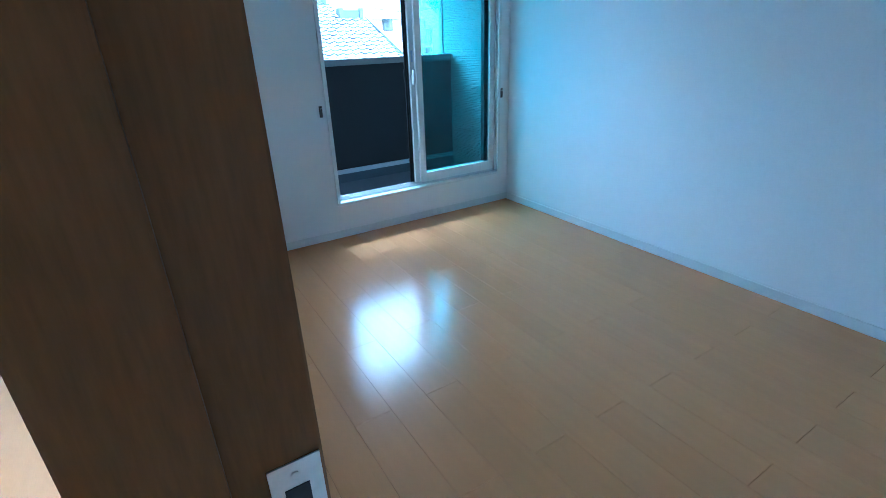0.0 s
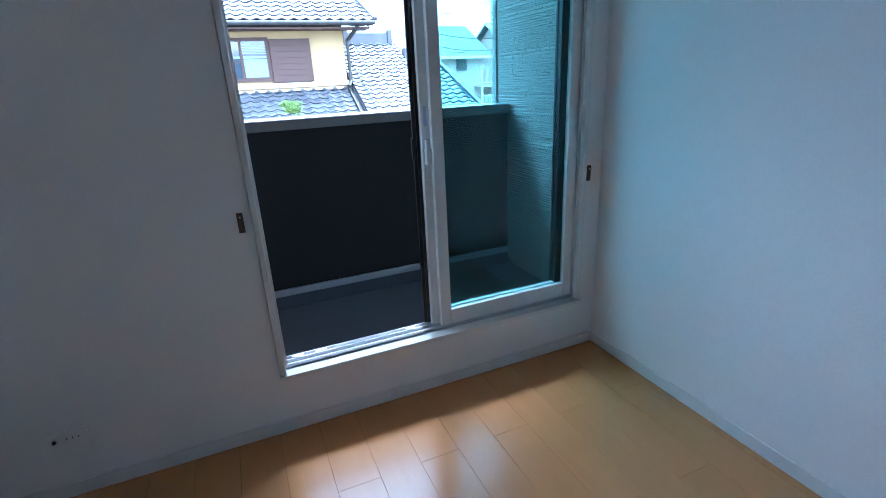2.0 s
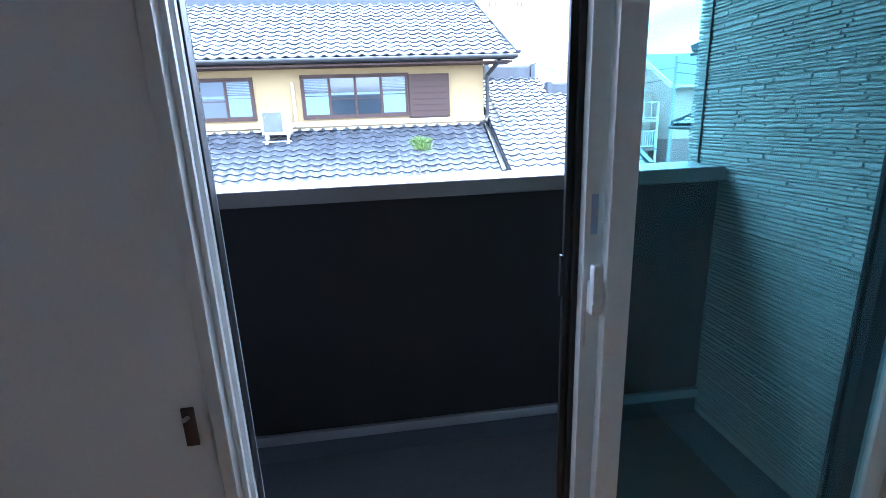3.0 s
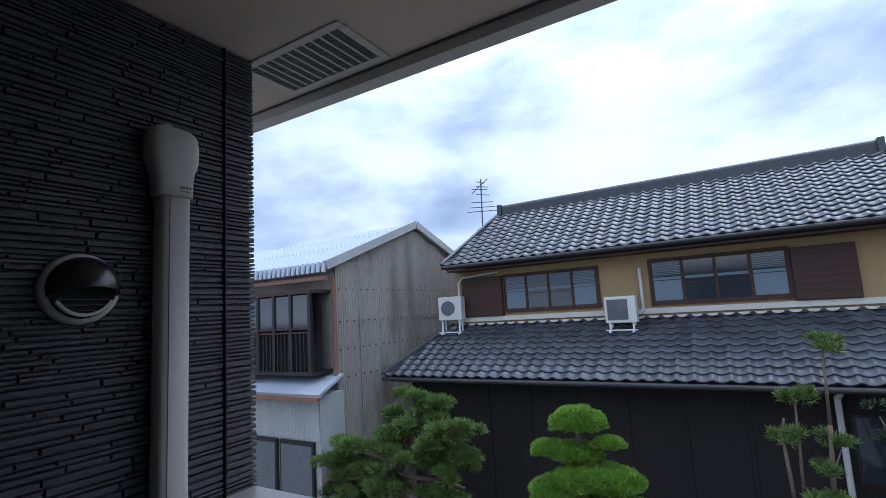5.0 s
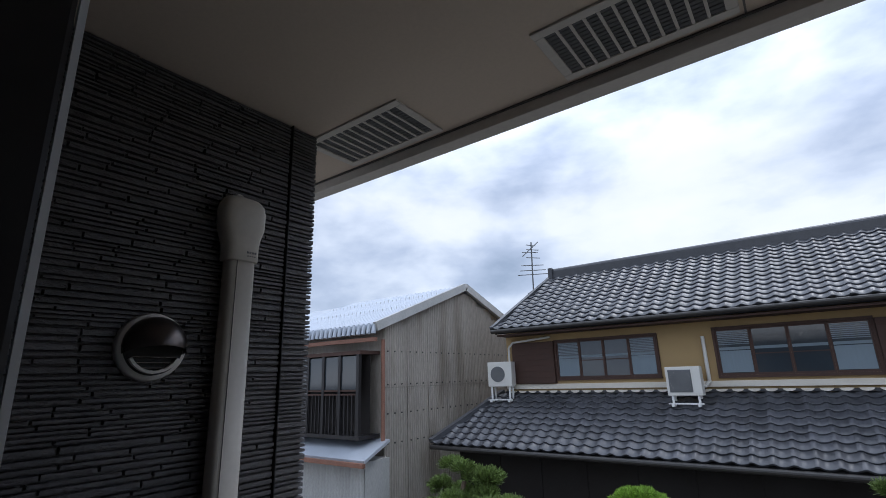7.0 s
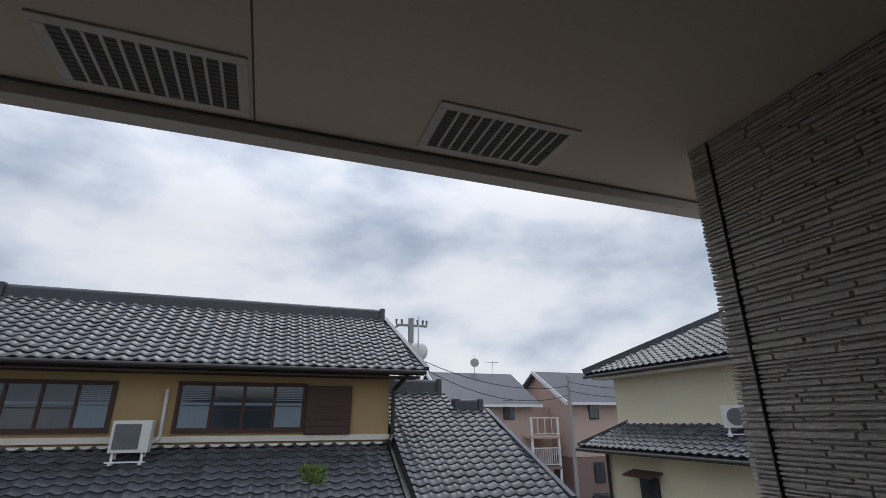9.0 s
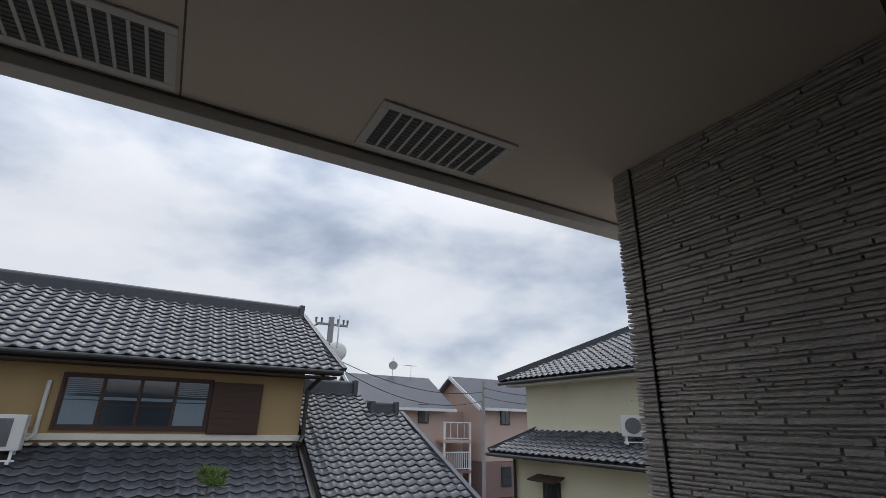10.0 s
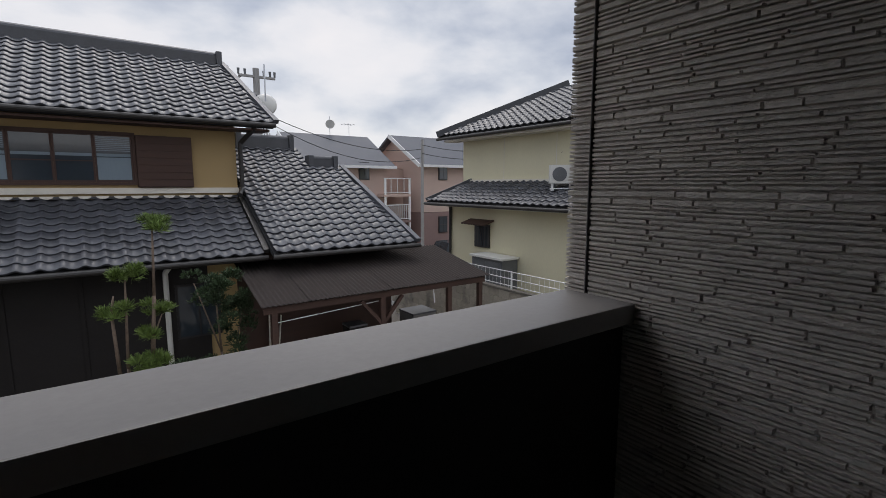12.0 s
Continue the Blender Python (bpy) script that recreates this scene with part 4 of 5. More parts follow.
def bag(label, x, y, z, r, material, seed):
    c = thing("plastic_bag", label, "bag", (x, y, z), "plastic bags")
    bm = bmesh.new()
    bmesh.ops.create_icosphere(bm, subdivisions=3, radius=1.0)
    for v in bm.verts:
        k = 1 + 0.30 * noise.noise(v.co * 1.7 + Vector((seed, 0, 0))) + 0.14 * noise.noise(v.co * 4.5 + Vector((0, seed, 0)))
        v.co = Vector((x + v.co.x * r * k, y + v.co.y * r * 0.8 * k, z + max(0.0, (v.co.z * k + 0.8) * r * 0.62)))
    part("film", bm, material, c, smooth=True)


def rod(bm, pts, r):
    for a, b in zip(pts, pts[1:]):
        cyl(bm, a, b, r, seg=8)
    return bm


def bicycle(label, x, y):
    """Stands with its front wheel towards the house wall."""
    c = thing("bicycle", label, "bicycle", (x, y, -2.9), "bicycles")
    for dy in (0.22, -0.85):
        bm = bmesh.new()
        ring = [(x, y + dy + 0.31 * math.cos(a), -2.57 + 0.31 * math.sin(a)) for a in np.linspace(0, 2 * math.pi, 25)]
        w = part("wheel", rod(bm, ring, 0.018), M_RUBBER, c)
        bm = bmesh.new()
        for a in np.linspace(0, math.pi, 7)[:-1]:
            d = Vector((0, 0.29 * math.cos(a), 0.29 * math.sin(a)))
            cyl(bm, Vector((x, y + dy, -2.57)) - d, Vector((x, y + dy, -2.57)) + d, 0.002, seg=4)
        sub("spokes", bm, M_ALU, w)
    part("frame", rod(bmesh.new(), [(x, y + 0.22, -2.57), (x, y + 0.02, -1.98), (x, y - 0.35, -2.60), (x, y - 0.85, -2.57), (x, y - 0.50, -2.20), (x, y - 0.35, -2.60)], 0.016), M_ALU, c)
    part("handlebar", rod(bmesh.new(), [(x - 0.28, y - 0.22, -1.88), (x - 0.24, y - 0.02, -1.83), (x - 0.08, y + 0.03, -1.86), (x, y + 0.02, -1.97), (x + 0.08, y + 0.03, -1.86), (x + 0.24, y - 0.02, -1.83), (x + 0.28, y - 0.22, -1.88)], 0.016), M_WHITE, c, "white curved handlebar")
    part("saddle", hull(bmesh.new(), [(x - 0.10, y - 0.68, -2.07), (x + 0.10, y - 0.68, -2.07), (x, y - 0.38, -2.06), (x - 0.08, y - 0.66, -2.14), (x + 0.08, y - 0.66, -2.14), (x, y - 0.42, -2.11)]), M_RUBBER, c)
    part("seat_post", cyl(bmesh.new(), (x, y - 0.50, -2.20), (x, y - 0.55, -2.135), 0.014, seg=8), M_ALU, c)


chest("storage_bench", "low dark storage bench under the canopy", 4.35, 6.05, 8.35, 9.25, -2.9, -2.10, M_DWOOD, M_CLUTTER)
chest("storage_box", "grey storage box on the dark bench", 4.42, 4.90, 8.75, 9.20, -2.099, -1.48, M_CLUTTER, M_ACG)
chest("storage_box", "dark lidded box on grey storage box", 4.47, 4.85, 8.80, 9.15, -1.479, -1.25, M_NWOOD, M_ACG)
chest("metal_cabinet", "dusty grey steel cabinet under the canopy", 6.10, 6.72, 9.0, 9.6, -2.9, -1.30, M_CLUTTER, M_ACG)
chest("foam_box", "white foam box on the dark bench", 5.62, 5.98, 8.40, 8.72, -2.099, -1.84, M_BAGW, M_WHITE)
chest("wooden_crate", "brown wooden crate beside the cabinet", 6.35, 6.95, 8.35, 8.95, -2.9, -2.02, M_DWOOD, M_CLUTTER)
bin_of("blue plastic bucket on a brown crate", 6.62, 8.65, -2.019, 0.36, 0.42, M_TUB)
bin_of("beige plastic bucket beside the crate", 6.55, 8.05, -2.9, 0.36, 0.42, M_BAND)
for k, (bx_, by_, br, bmat, bl) in enumerate(((4.62, 8.52, 0.20, M_BAGW, "crumpled white plastic bag on bench"), (5.02, 8.62, 0.22, M_BAGW, "filled white plastic bag on bench"), (5.38, 8.55, 0.17, M_BAGY, "yellow plastic bag on bench"),
                                             (5.42, 9.00, 0.18, M_BAGG, "green plastic bag on bench"), (5.05, 9.02, 0.16, M_BAGY, "small yellow plastic bag on bench"))):
    bag(bl, bx_, by_, -2.099, br, bmat, k * 3.1)
bicycle("old bicycle with white handlebar facing wall", 3.62, 9.25)
bicycle("old bicycle with white handlebar facing wall", 4.08, 9.18)
bicycle("old bicycle with white handlebar by cabinet", 7.15, 9.10)
for px, lean_x, top in ((2.95, 0.30, -0.95), (3.05, 0.36, -1.05), (3.00, 0.18, -0.72)):
    c = thing("garden_pole", "pale wooden pole leaning on house wall", "pole", (px, 9.2, -2.9), "leaning poles")
    part("shaft", cyl(bmesh.new(), (px, 9.25, -2.9), (px + lean_x, 9.75, top), 0.016, seg=8), M_BAND, c)

# ---- grey corrugated building ----
gb = thing("corrugated_building", "weathered grey corrugated building with zinc roof", "building", (-9, 11, -2.9))
GX, GY0, GY1, GE, GR = -7.42, 8.15, 15.0, 2.90, 4.20
gym = (GY0 + GY1) / 2 - 0.2
bm = box(-14, GX - 0.03, GY0, GY1, -2.9, GE)
hull(bm, [(x, y, z) for x in (-14, GX - 0.03) for y, z in ((GY0, GE), (GY1, GE), (gym, GR - 0.06))])
core = part("wall", bm, M_GREYCOR, gb)
y = GY0
rng = random.Random(3)
while y < GY1 - 0.05:
    w = min(0.78, GY1 - y)
    for z0, z1 in ((-2.9, 0.45), (0.42, 1.60), (1.56, None)):
        top = z1 if z1 else GE + (GR - GE) * (1 - abs((y + w / 2) - gym) / (gym - GY0)) - 0.05
        csheet("wall_sheet", (GX + rng.uniform(0, 0.006) + (0.012 if z1 is None else 0), y, z0), (0, w - 0.008, 0), (0, 0, top - z0), 10, 0.008, M_GREYCOR, gb)
    for zz in (-1.2, 0.38, 1.0, 1.62, 2.35):
        for q in (0.12, 0.42, 0.72):
            part("bolt", cyl(bmesh.new(), (GX + 0.012, y + q * w, zz), (GX + 0.034, y + q * w, zz), 0.018, seg=6), M_GUTTER, gb)
    part("sheet_lap", box(GX + 0.016, GX + 0.024, y - 0.012, y + 0.012, -2.9, min(GE, 2.4)), M_GREYCOR, gb)
    y += w
rf = part("roof", slab((-14, GY0 - 0.35, GE - 0.02), (GX + 0.12, GY0 - 0.35, GE - 0.02), (GX + 0.12, gym, GR), (-14, gym, GR), 0.04), M_ZINC, gb, "bright ribbed zinc roof")
sub("back_slope", slab((-14, gym, GR), (GX + 0.12, gym, GR), (GX + 0.12, GY1 + 0.3, GE - 0.05), (-14, GY1 + 0.3, GE - 0.05), 0.04), M_ZINC, rf)
k = 0
while GX + 0.05 - 0.16 * k > -12:
    xx = GX + 0.05 - 0.16 * k
    sub("rib", cyl(bmesh.new(), (xx, GY0 - 0.37, GE + 0.02), (xx, gym, GR + 0.035), 0.045, seg=8), M_ZINC, rf)
    sub("rib_end", cyl(bmesh.new(), (xx, GY0 - 0.36, GE + 0.03), (xx, GY0 - 0.40, GE - 0.18), 0.05, seg=8), M_ZINC, rf)
    for q in (0.35, 0.7):
        pa = Vector((xx, GY0 - 0.37, GE + 0.02)).lerp(Vector((xx, gym, GR + 0.035)), q)
        sub("snow_hook", cyl(bmesh.new(), pa, pa + Vector((0, 0, 0.11)), 0.008, seg=5), M_ALU, rf)
    k += 1
sub("verge_trim", bar(bmesh.new(), (GX + 0.10, GY0 - 0.38, GE - 0.03), (GX + 0.10, gym, GR + 0.02), 0.10, 0.20), M_ZSHEET, rf)
sub("verge_trim", bar(bmesh.new(), (GX + 0.10, gym, GR + 0.02), (GX + 0.10, GY1 + 0.3, GE - 0.05), 0.10, 0.20), M_ZSHEET, rf)
part("copper_gutter", bar(bmesh.new(), (-13, GY0 - 0.32, 2.62), (GX + 0.05, GY0 - 0.32, 2.60), 0.10, 0.09), M_COPPER, gb, "rusty brown gutter")
part("copper_downpipe", cyl(bmesh.new(), (GX + 0.06, GY0 - 0.1, 2.60), (GX + 0.06, GY0 - 0.1, 0.35), 0.045, seg=10), M_COPPER, gb, "rusty brown downpipe")
# glazed bay with its balustrade
bay = part("bay", box(-10.2, -7.55, GY0 - 0.62, GY0 - 0.001, 2.28, 2.36), M_DWOOD, gb, "dark framed glazed bay with balustrade")
sub("bay_floor", box(-10.2, -7.55, GY0 - 0.62, GY0 - 0.001, 0.52, 0.60), M_DARKALU, bay)
for xx in (-9.9, -9.3, -8.75, -8.20, -7.62):
    sub("bay_post", box(xx - 0.04, xx + 0.04, GY0 - 0.62, GY0 - 0.54, 0.601, 2.279), M_DARKALU, bay)
for zz in (1.42, 1.50):
    sub("bay_rail", box(-10.1, -7.60, GY0 - 0.615, GY0 - 0.545, zz, zz + 0.035), M_DWOOD, bay)
for xx in (-9.6, -9.02, -8.48, -7.92):
    sub("bay_pane", box(xx - 0.25, xx + 0.25, GY0 - 0.59, GY0 - 0.58, 1.54, 2.25), M_PANE, bay)
xx = -10.1
while xx < -7.62:
    sub("baluster", box(xx, xx + 0.025, GY0 - 0.60, GY0 - 0.575, 0.601, 1.419), M_DARKALU, bay)
    xx += 0.12
sub("bay_back", box(-10.2, -7.56, GY0 - 0.3, GY0 - 0.29, 0.601, 2.279), M_NWOOD, bay)
part("ledge_roof", slab((-11, 7.15, 0.22), (-7.0, 7.15, 0.22), (-7.25, GY0 - 0.01, 0.50), (-11, GY0 - 0.01, 0.50), 0.06), M_ZINC, gb, "pale zinc ledge roof")
part("ledge_gutter", bar(bmesh.new(), (-11, 7.10, 0.14), (-6.95, 7.10, 0.14), 0.08, 0.08), M_COPPER, gb)
csheet("ground_floor_wall", (-11, 7.4, -0.75), (3.75, 0, 0), (0, 0, 0.90), 40, 0.012, M_ZSHEET, gb, "pale corrugated sheet wall")
part("ground_floor_body", box(-11, -7.26, 7.43, GY0 - 0.002, -2.9, 0.14), M_ZSHEET, gb)
for xx in (-10.6, -9.5, -8.4):
    wq = part("ground_window", box(xx, xx + 1.0, 7.36, 7.425, -2.2, -0.78), M_DARKALU, gb)
    sub("pane", box(xx + 0.05, xx + 0.95, 7.35, 7.3595, -2.15, -0.86), M_ACG, wq)

# ---- cream house ----
ch = thing("cream_house", "cream rendered two-storey house, dark tiles", "house", (13, 9, -2.9))
CX, CU = 10.15, 10.95
part("lower_wall", box(CX, 18, 3.0, 13.05, -2.9, 0.98), M_CREAM, ch)
part("upper_wall", box(CU, 18, 3.0, 13.35, 1.0, 3.20), M_CREAM, ch)
for yy in (9.2, 11.3):
    part("render_joint", box(CU - 0.006, CU - 0.0005, yy, yy + 0.02, 1.7, 3.0), M_BAND, ch)
cr = part("lower_roof", slab((9.62, 2.5, 1.02), (9.62, 13.65, 1.02), (CU, 12.9, 1.66), (CU, 2.5, 1.66), 0.08), M_TILEB, ch, "dark grey tiled pent roof")
csl = math.hypot(CU - 9.62, 0.64)
tiled(cr, (9.60, 13.62, 1.05), (0, -1, 0), (CU - 9.62, 0, 0.64), 42, 7, lambda a, b: a > 0.72 * b / csl, 210)
sub("hip_end", slab((9.62, 13.65, 1.02), (13.0, 13.65, 1.02), (13.0, 12.9, 1.66), (CU, 12.9, 1.66), 0.08), M_TILE, cr)
sub("hip_tiles", bar(bmesh.new(), (9.60, 13.67, 1.08), (CU, 12.9, 1.74), 0.13, 0.10), M_TILE, cr)
sub("top_flashing", box(CU - 0.08, CU - 0.001, 2.5, 13.0, 1.66, 1.74), M_BAND, cr)
sub("gutter", cyl(bmesh.new(), (9.57, 2.5, 0.95), (9.57, 13.7, 0.95), 0.05), M_GUTTER, cr)
sub("soffit", box(9.66, CX - 0.001, 2.5, 13.5, 0.88, 0.92), M_BAND, cr)
ur = part("upper_roof", slab((10.35, 2.5, 3.20), (10.35, 13.95, 3.20), (13.4, 10.9, 4.75), (13.4, 2.5, 4.75), 0.08), M_TILEB, ch, "dark grey tiled hip roof")
usl = math.hypot(3.05, 1.55)
tiled(ur, (10.33, 13.92, 3.23), (0, -1, 0), (3.05, 0, 1.55), 42, 16, lambda a, b: a > 3.05 * b / usl, 200)
sub("hip_end", slab((10.35, 13.95, 3.20), (18, 13.95, 3.20), (18, 10.9, 4.75), (13.4, 10.9, 4.75), 0.08), M_TILE, ur)
sub("hip_tiles", bar(bmesh.new(), (10.30, 14.0, 3.28), (13.4, 10.9, 4.86), 0.2, 0.2), M_TILE, ur)
sub("eave_soffit", box(10.45, CU - 0.001, 2.5, 13.8, 3.02, 3.08), M_BAND, ur)
sub("gutter", cyl(bmesh.new(), (10.30, 2.5, 3.12), (10.30, 14.0, 3.12), 0.05), M_GUTTER, ur)
cw = part("window", box(CX - 0.05, CX - 0.001, 11.02, 11.70, -0.34, 0.36), M_DARKALU, ch, "small barred window with awning")
sub("pane", box(CX - 0.058, CX - 0.0505, 11.08, 11.64, -0.28, 0.30), M_PANE, cw)
for yy in (11.15, 11.26, 11.37, 11.48, 11.58):
    sub("window_bar", box(CX - 0.10, CX - 0.08, yy, yy + 0.02, -0.30, 0.32), M_DARKALU, cw)
sub("awning", slab((CX - 0.40, 10.85, 0.40), (CX - 0.40, 11.95, 0.40), (CX - 0.001, 11.95, 0.52), (CX - 0.001, 10.85, 0.52), 0.04), M_DWOOD, cw)
part("downpipe", cyl(bmesh.new(), (CX - 0.06, 12.95, 0.90), (CX - 0.06, 12.95, -2.9), 0.045), M_GUTTER, ch)
air_con("ivory air-conditioning unit on pent roof", 10.46, 8.62, 1.42, 0.60, 0.48, turn=-42, leg=0.18, round_fan=True)
sh = thing("storage_locker", "grey steel storage locker by cream wall", "locker", (9.8, 10.4, -2.9))
part("body", box(9.52, 10.12, 9.80, 11.10, -2.9, -0.52, 0.01), M_ACG, sh)
part("lid", box(9.46, 10.13, 9.74, 11.16, -0.519, -0.46, 0.008), M_AC, sh)
part("door", box(9.505, 9.519, 9.84, 10.42, -2.8, -0.6, 0.004), M_ACG, sh)
part("door", box(9.505, 9.519, 10.48, 11.06, -2.8, -0.6, 0.004), M_ACG, sh)

# block wall with a white mesh fence
bw = thing("block_wall", "stained concrete block garden wall", "wall", (8.9, 8, -2.9))
part("footing", box(8.86, 8.98, 5.0, 14.5, -2.9, -2.72), M_BLOCK, bw)
part("capping", box(8.84, 9.0, 5.0, 14.6, -1.118, -1.06, 0.008), M_GROUND, bw, "dark stained wall capping")
BLOCKS = bw
fe = thing("mesh_fence", "white wire mesh fence on block wall", "fence", (8.92, 9, -1.06))
for k in range(6):
    yy = 5.2 + 1.8 * k
    part("post", cyl(bmesh.new(), (8.92, yy, -1.06), (8.92, yy, -0.60), 0.022, seg=8), M_WHITE, fe)
for zz in (-0.62, -0.80, -0.98):
    part("rail", cyl(bmesh.new(), (8.92, 5.0, zz), (8.92, 14.4, zz), 0.011, seg=6), M_WHITE, fe)
yy = 5.3
while yy < 14.3:
    part("wire", cyl(bmesh.new(), (8.92, yy, -1.03), (8.92, yy, -0.62), 0.005, seg=4), M_WHITE, fe)
    yy += 0.15

# ---- pink apartment houses ----


def pink_house(x0, x1, y0, y1, ez, rz, wins, label):
    h = thing("pink_house", label, "house", ((x0 + x1) / 2, y0, -2.9), "pale pink houses")
    ym = y0 + 3.0
    bm = box(x0, x1, y0, y1, 0.02, ez)
    hull(bm, [(x, y, z) for x in (x0, x1) for y, z in ((y0, ez), (2 * ym - y0, ez), (ym, rz - 0.15))])
    part("upper_wall", bm, M_PINK, h)
    part("lower_wall", box(x0 + 0.01, x1 - 0.01, y0 + 0.01, y1, -2.9, 0.0), M_MAUVE, h, "mauve-brown ground floor wall")
    r = part("roof", slab((x0 - 0.4, y0 - 0.4, ez - 0.12), (x1 + 0.4, y0 - 0.4, ez - 0.12), (x1 + 0.4, ym, rz), (x0 - 0.4, ym, rz), 0.12), M_SLATE, h, "grey slate gabled roof")
    sub("back_slope", slab((x0 - 0.4, ym, rz), (x1 + 0.4, ym, rz), (x1 + 0.4, 2 * ym - y0 + 0.4, ez - 0.12), (x0 - 0.4, 2 * ym - y0 + 0.4, ez - 0.12), 0.12), M_SLATE, r)
    sub("gutter", box(x0 - 0.4, x1 + 0.4, y0 - 0.5, y0 - 0.40, ez - 0.24, ez - 0.10), M_WHITE, r)
    sub("bargeboard", bar(bmesh.new(), (x0 - 0.42, y0 - 0.4, ez - 0.16), (x0 - 0.42, ym, rz - 0.04), 0.05, 0.22), M_WHITE, r)
    for wx, wz in wins:
        w = part("window", box(wx, wx + 0.62, y0 - 0.05, y0 - 0.001, wz, wz + 0.95), M_DARKALU, h)
        for i in range(2):
            for j in range(2):
                sub("pane", box(wx + 0.05 + 0.27 * i, wx + 0.30 + 0.27 * i, y0 - 0.062, y0 - 0.0505, wz + 0.05 + 0.44 * j, wz + 0.46 + 0.44 * j), M_PANE, w)
    return h


p1 = pink_house(9.3, 13.9, 24.0, 30, 2.70, 4.45, ((12.2, 1.85),), "pale pink apartment house with slate roof")
p2 = pink_house(15.6, 21.0, 23.0, 29, 2.80, 4.55, ((16.75, 1.85), (16.75, -1.2)), "pale pink gabled house with white gutter")
ln = part("link_block", box(13.91, 15.59, 25.0, 29, -2.9, 2.5), M_PINK, p1)
stair = thing("outside_stair", "white railed landing between pink houses", "staircase", (14.1, 23.5, -2.9))
for zz in (-0.40, 1.05):
    part("landing", box(13.3, 15.0, 23.2, 24.98, zz - 0.12, zz), M_MAUVE if zz < 0 else M_PINK, stair)
    part("top_rail", box(13.3, 15.0, 23.2, 23.25, zz + 0.85, zz + 0.90), M_WHITE, stair)
    part("bottom_rail", box(13.3, 15.0, 23.2, 23.25, zz + 0.08, zz + 0.12), M_WHITE, stair)
    for k in range(14 if zz < 0 else 5):
        xx = 13.32 + k * (1.64 / (13 if zz < 0 else 4))
        part("baluster", box(xx, xx + 0.03, 23.21, 23.24, zz + 0.12, zz + 0.85), M_WHITE, stair)
part("support", box(13.35, 13.45, 23.22, 23.32, -2.9, 1.9), M_WHITE, stair)
part("support", box(14.9, 15.0, 23.22, 23.32, -2.9, 1.9), M_WHITE, stair)

# poles, dish, cables
up_ = thing("utility_pole", "grey concrete utility pole with crossarms", "utility pole", (4.95, 17.0, -2.9))
part("shaft", cyl(bmesh.new(), (5.15, 17.0, -2.9), (5.15, 17.0, 5.35), 0.15, 0.10, 14), M_CONC, up_)
part("crossarm", box(4.60, 5.75, 16.93, 17.03, 5.05, 5.12), M_CONC, up_)
for xx in (4.55, 4.75, 5.35, 5.55, 5.70):
    part("insulator", cyl(bmesh.new(), (xx + 0.05, 17.0, 5.12), (xx + 0.05, 17.0, 5.30), 0.03, 0.045, 8), M_ACG, up_)
part("stay", cyl(bmesh.new(), (4.4, 17.0, 4.9), (4.75, 17.0, 5.1), 0.03, seg=6), M_CONC, up_)
part("transformer", cyl(bmesh.new(), (4.85, 16.8, 3.0), (4.85, 16.8, 3.5), 0.16, seg=14), M_ACG, up_)
sp2 = thing("utility_pole", "slim grey steel pole by the lane", "utility pole", (13.65, 20.0, -2.9))
part("shaft", cyl(bmesh.new(), (13.64, 20.0, -2.9), (13.66, 20.0, 3.75), 0.09, 0.07, 10), M_CONC, sp2)
ds = thing("satellite_dish", "pale satellite dish on thin roof mast", "satellite dish", (4.25, 13.0, 2.5))
bm = bmesh.new()
bmesh.ops.create_uvsphere(bm, u_segments=20, v_segments=12, radius=0.5, matrix=Matrix.Identity(4))
bmesh.ops.bisect_plane(bm, geom=bm.verts[:] + bm.edges[:] + bm.faces[:], plane_co=(0, 0, 0.40), plane_no=(0, 0, 1), clear_inner=True)
bmesh.ops.transform(bm, matrix=pose(4.26, 13.12, 3.62, 78, 0, -20) @ pose(0, 0, -0.45), verts=bm.verts)
bmesh.ops.solidify(bm, geom=bm.faces[:], thickness=0.012)
part("dish", bm, M_AC, ds, smooth=True)
part("mast", cyl(bmesh.new(), (4.28, 13.1, 2.5), (4.28, 13.1, 4.6), 0.02, seg=6), M_ALU, ds)
part("feed_arm", cyl(bmesh.new(), (4.26, 13.0, 3.35), (4.20, 12.72, 3.45), 0.012, seg=6), M_ALU, ds)
for sx in (-0.22, 0.22):
    part("stay", cyl(bmesh.new(), (4.28, 13.1, 3.0), (4.28 + sx, 13.05, 2.55), 0.012, seg=6), M_ALU, ds)
for xx, yy in ((11.9, 27.0),):
    d2 = thing("satellite_dish", "small white dish on pink house ridge", "satellite dish", (xx, yy, 4.4))
    part("mast", cyl(bmesh.new(), (xx, yy, 4.3), (xx, yy, 5.5), 0.02, seg=6), M_ALU, d2)
    part("dish", cyl(bmesh.new(), (xx, yy - 0.06, 5.05), (xx + 0.02, yy - 0.02, 5.07), 0.26, seg=18), M_AC, d2)
a2 = thing("tv_antenna", "small antenna on pink house roof", "antenna", (13.0, 27.0, 4.4))
part("mast", cyl(bmesh.new(), (13.1, 27, 4.3), (13.1, 27, 5.2), 0.015, seg=5), M_ALU, a2)
for k in range(4):
    part("element", cyl(bmesh.new(), (12.75 + 0.2 * k, 26.8, 5.12), (12.75 + 0.2 * k, 27.3, 5.12), 0.012, seg=5), M_ALU, a2)
part("boom", cyl(bmesh.new(), (12.7, 27, 5.12), (13.5, 27, 5.12), 0.012, seg=5), M_ALU, a2)


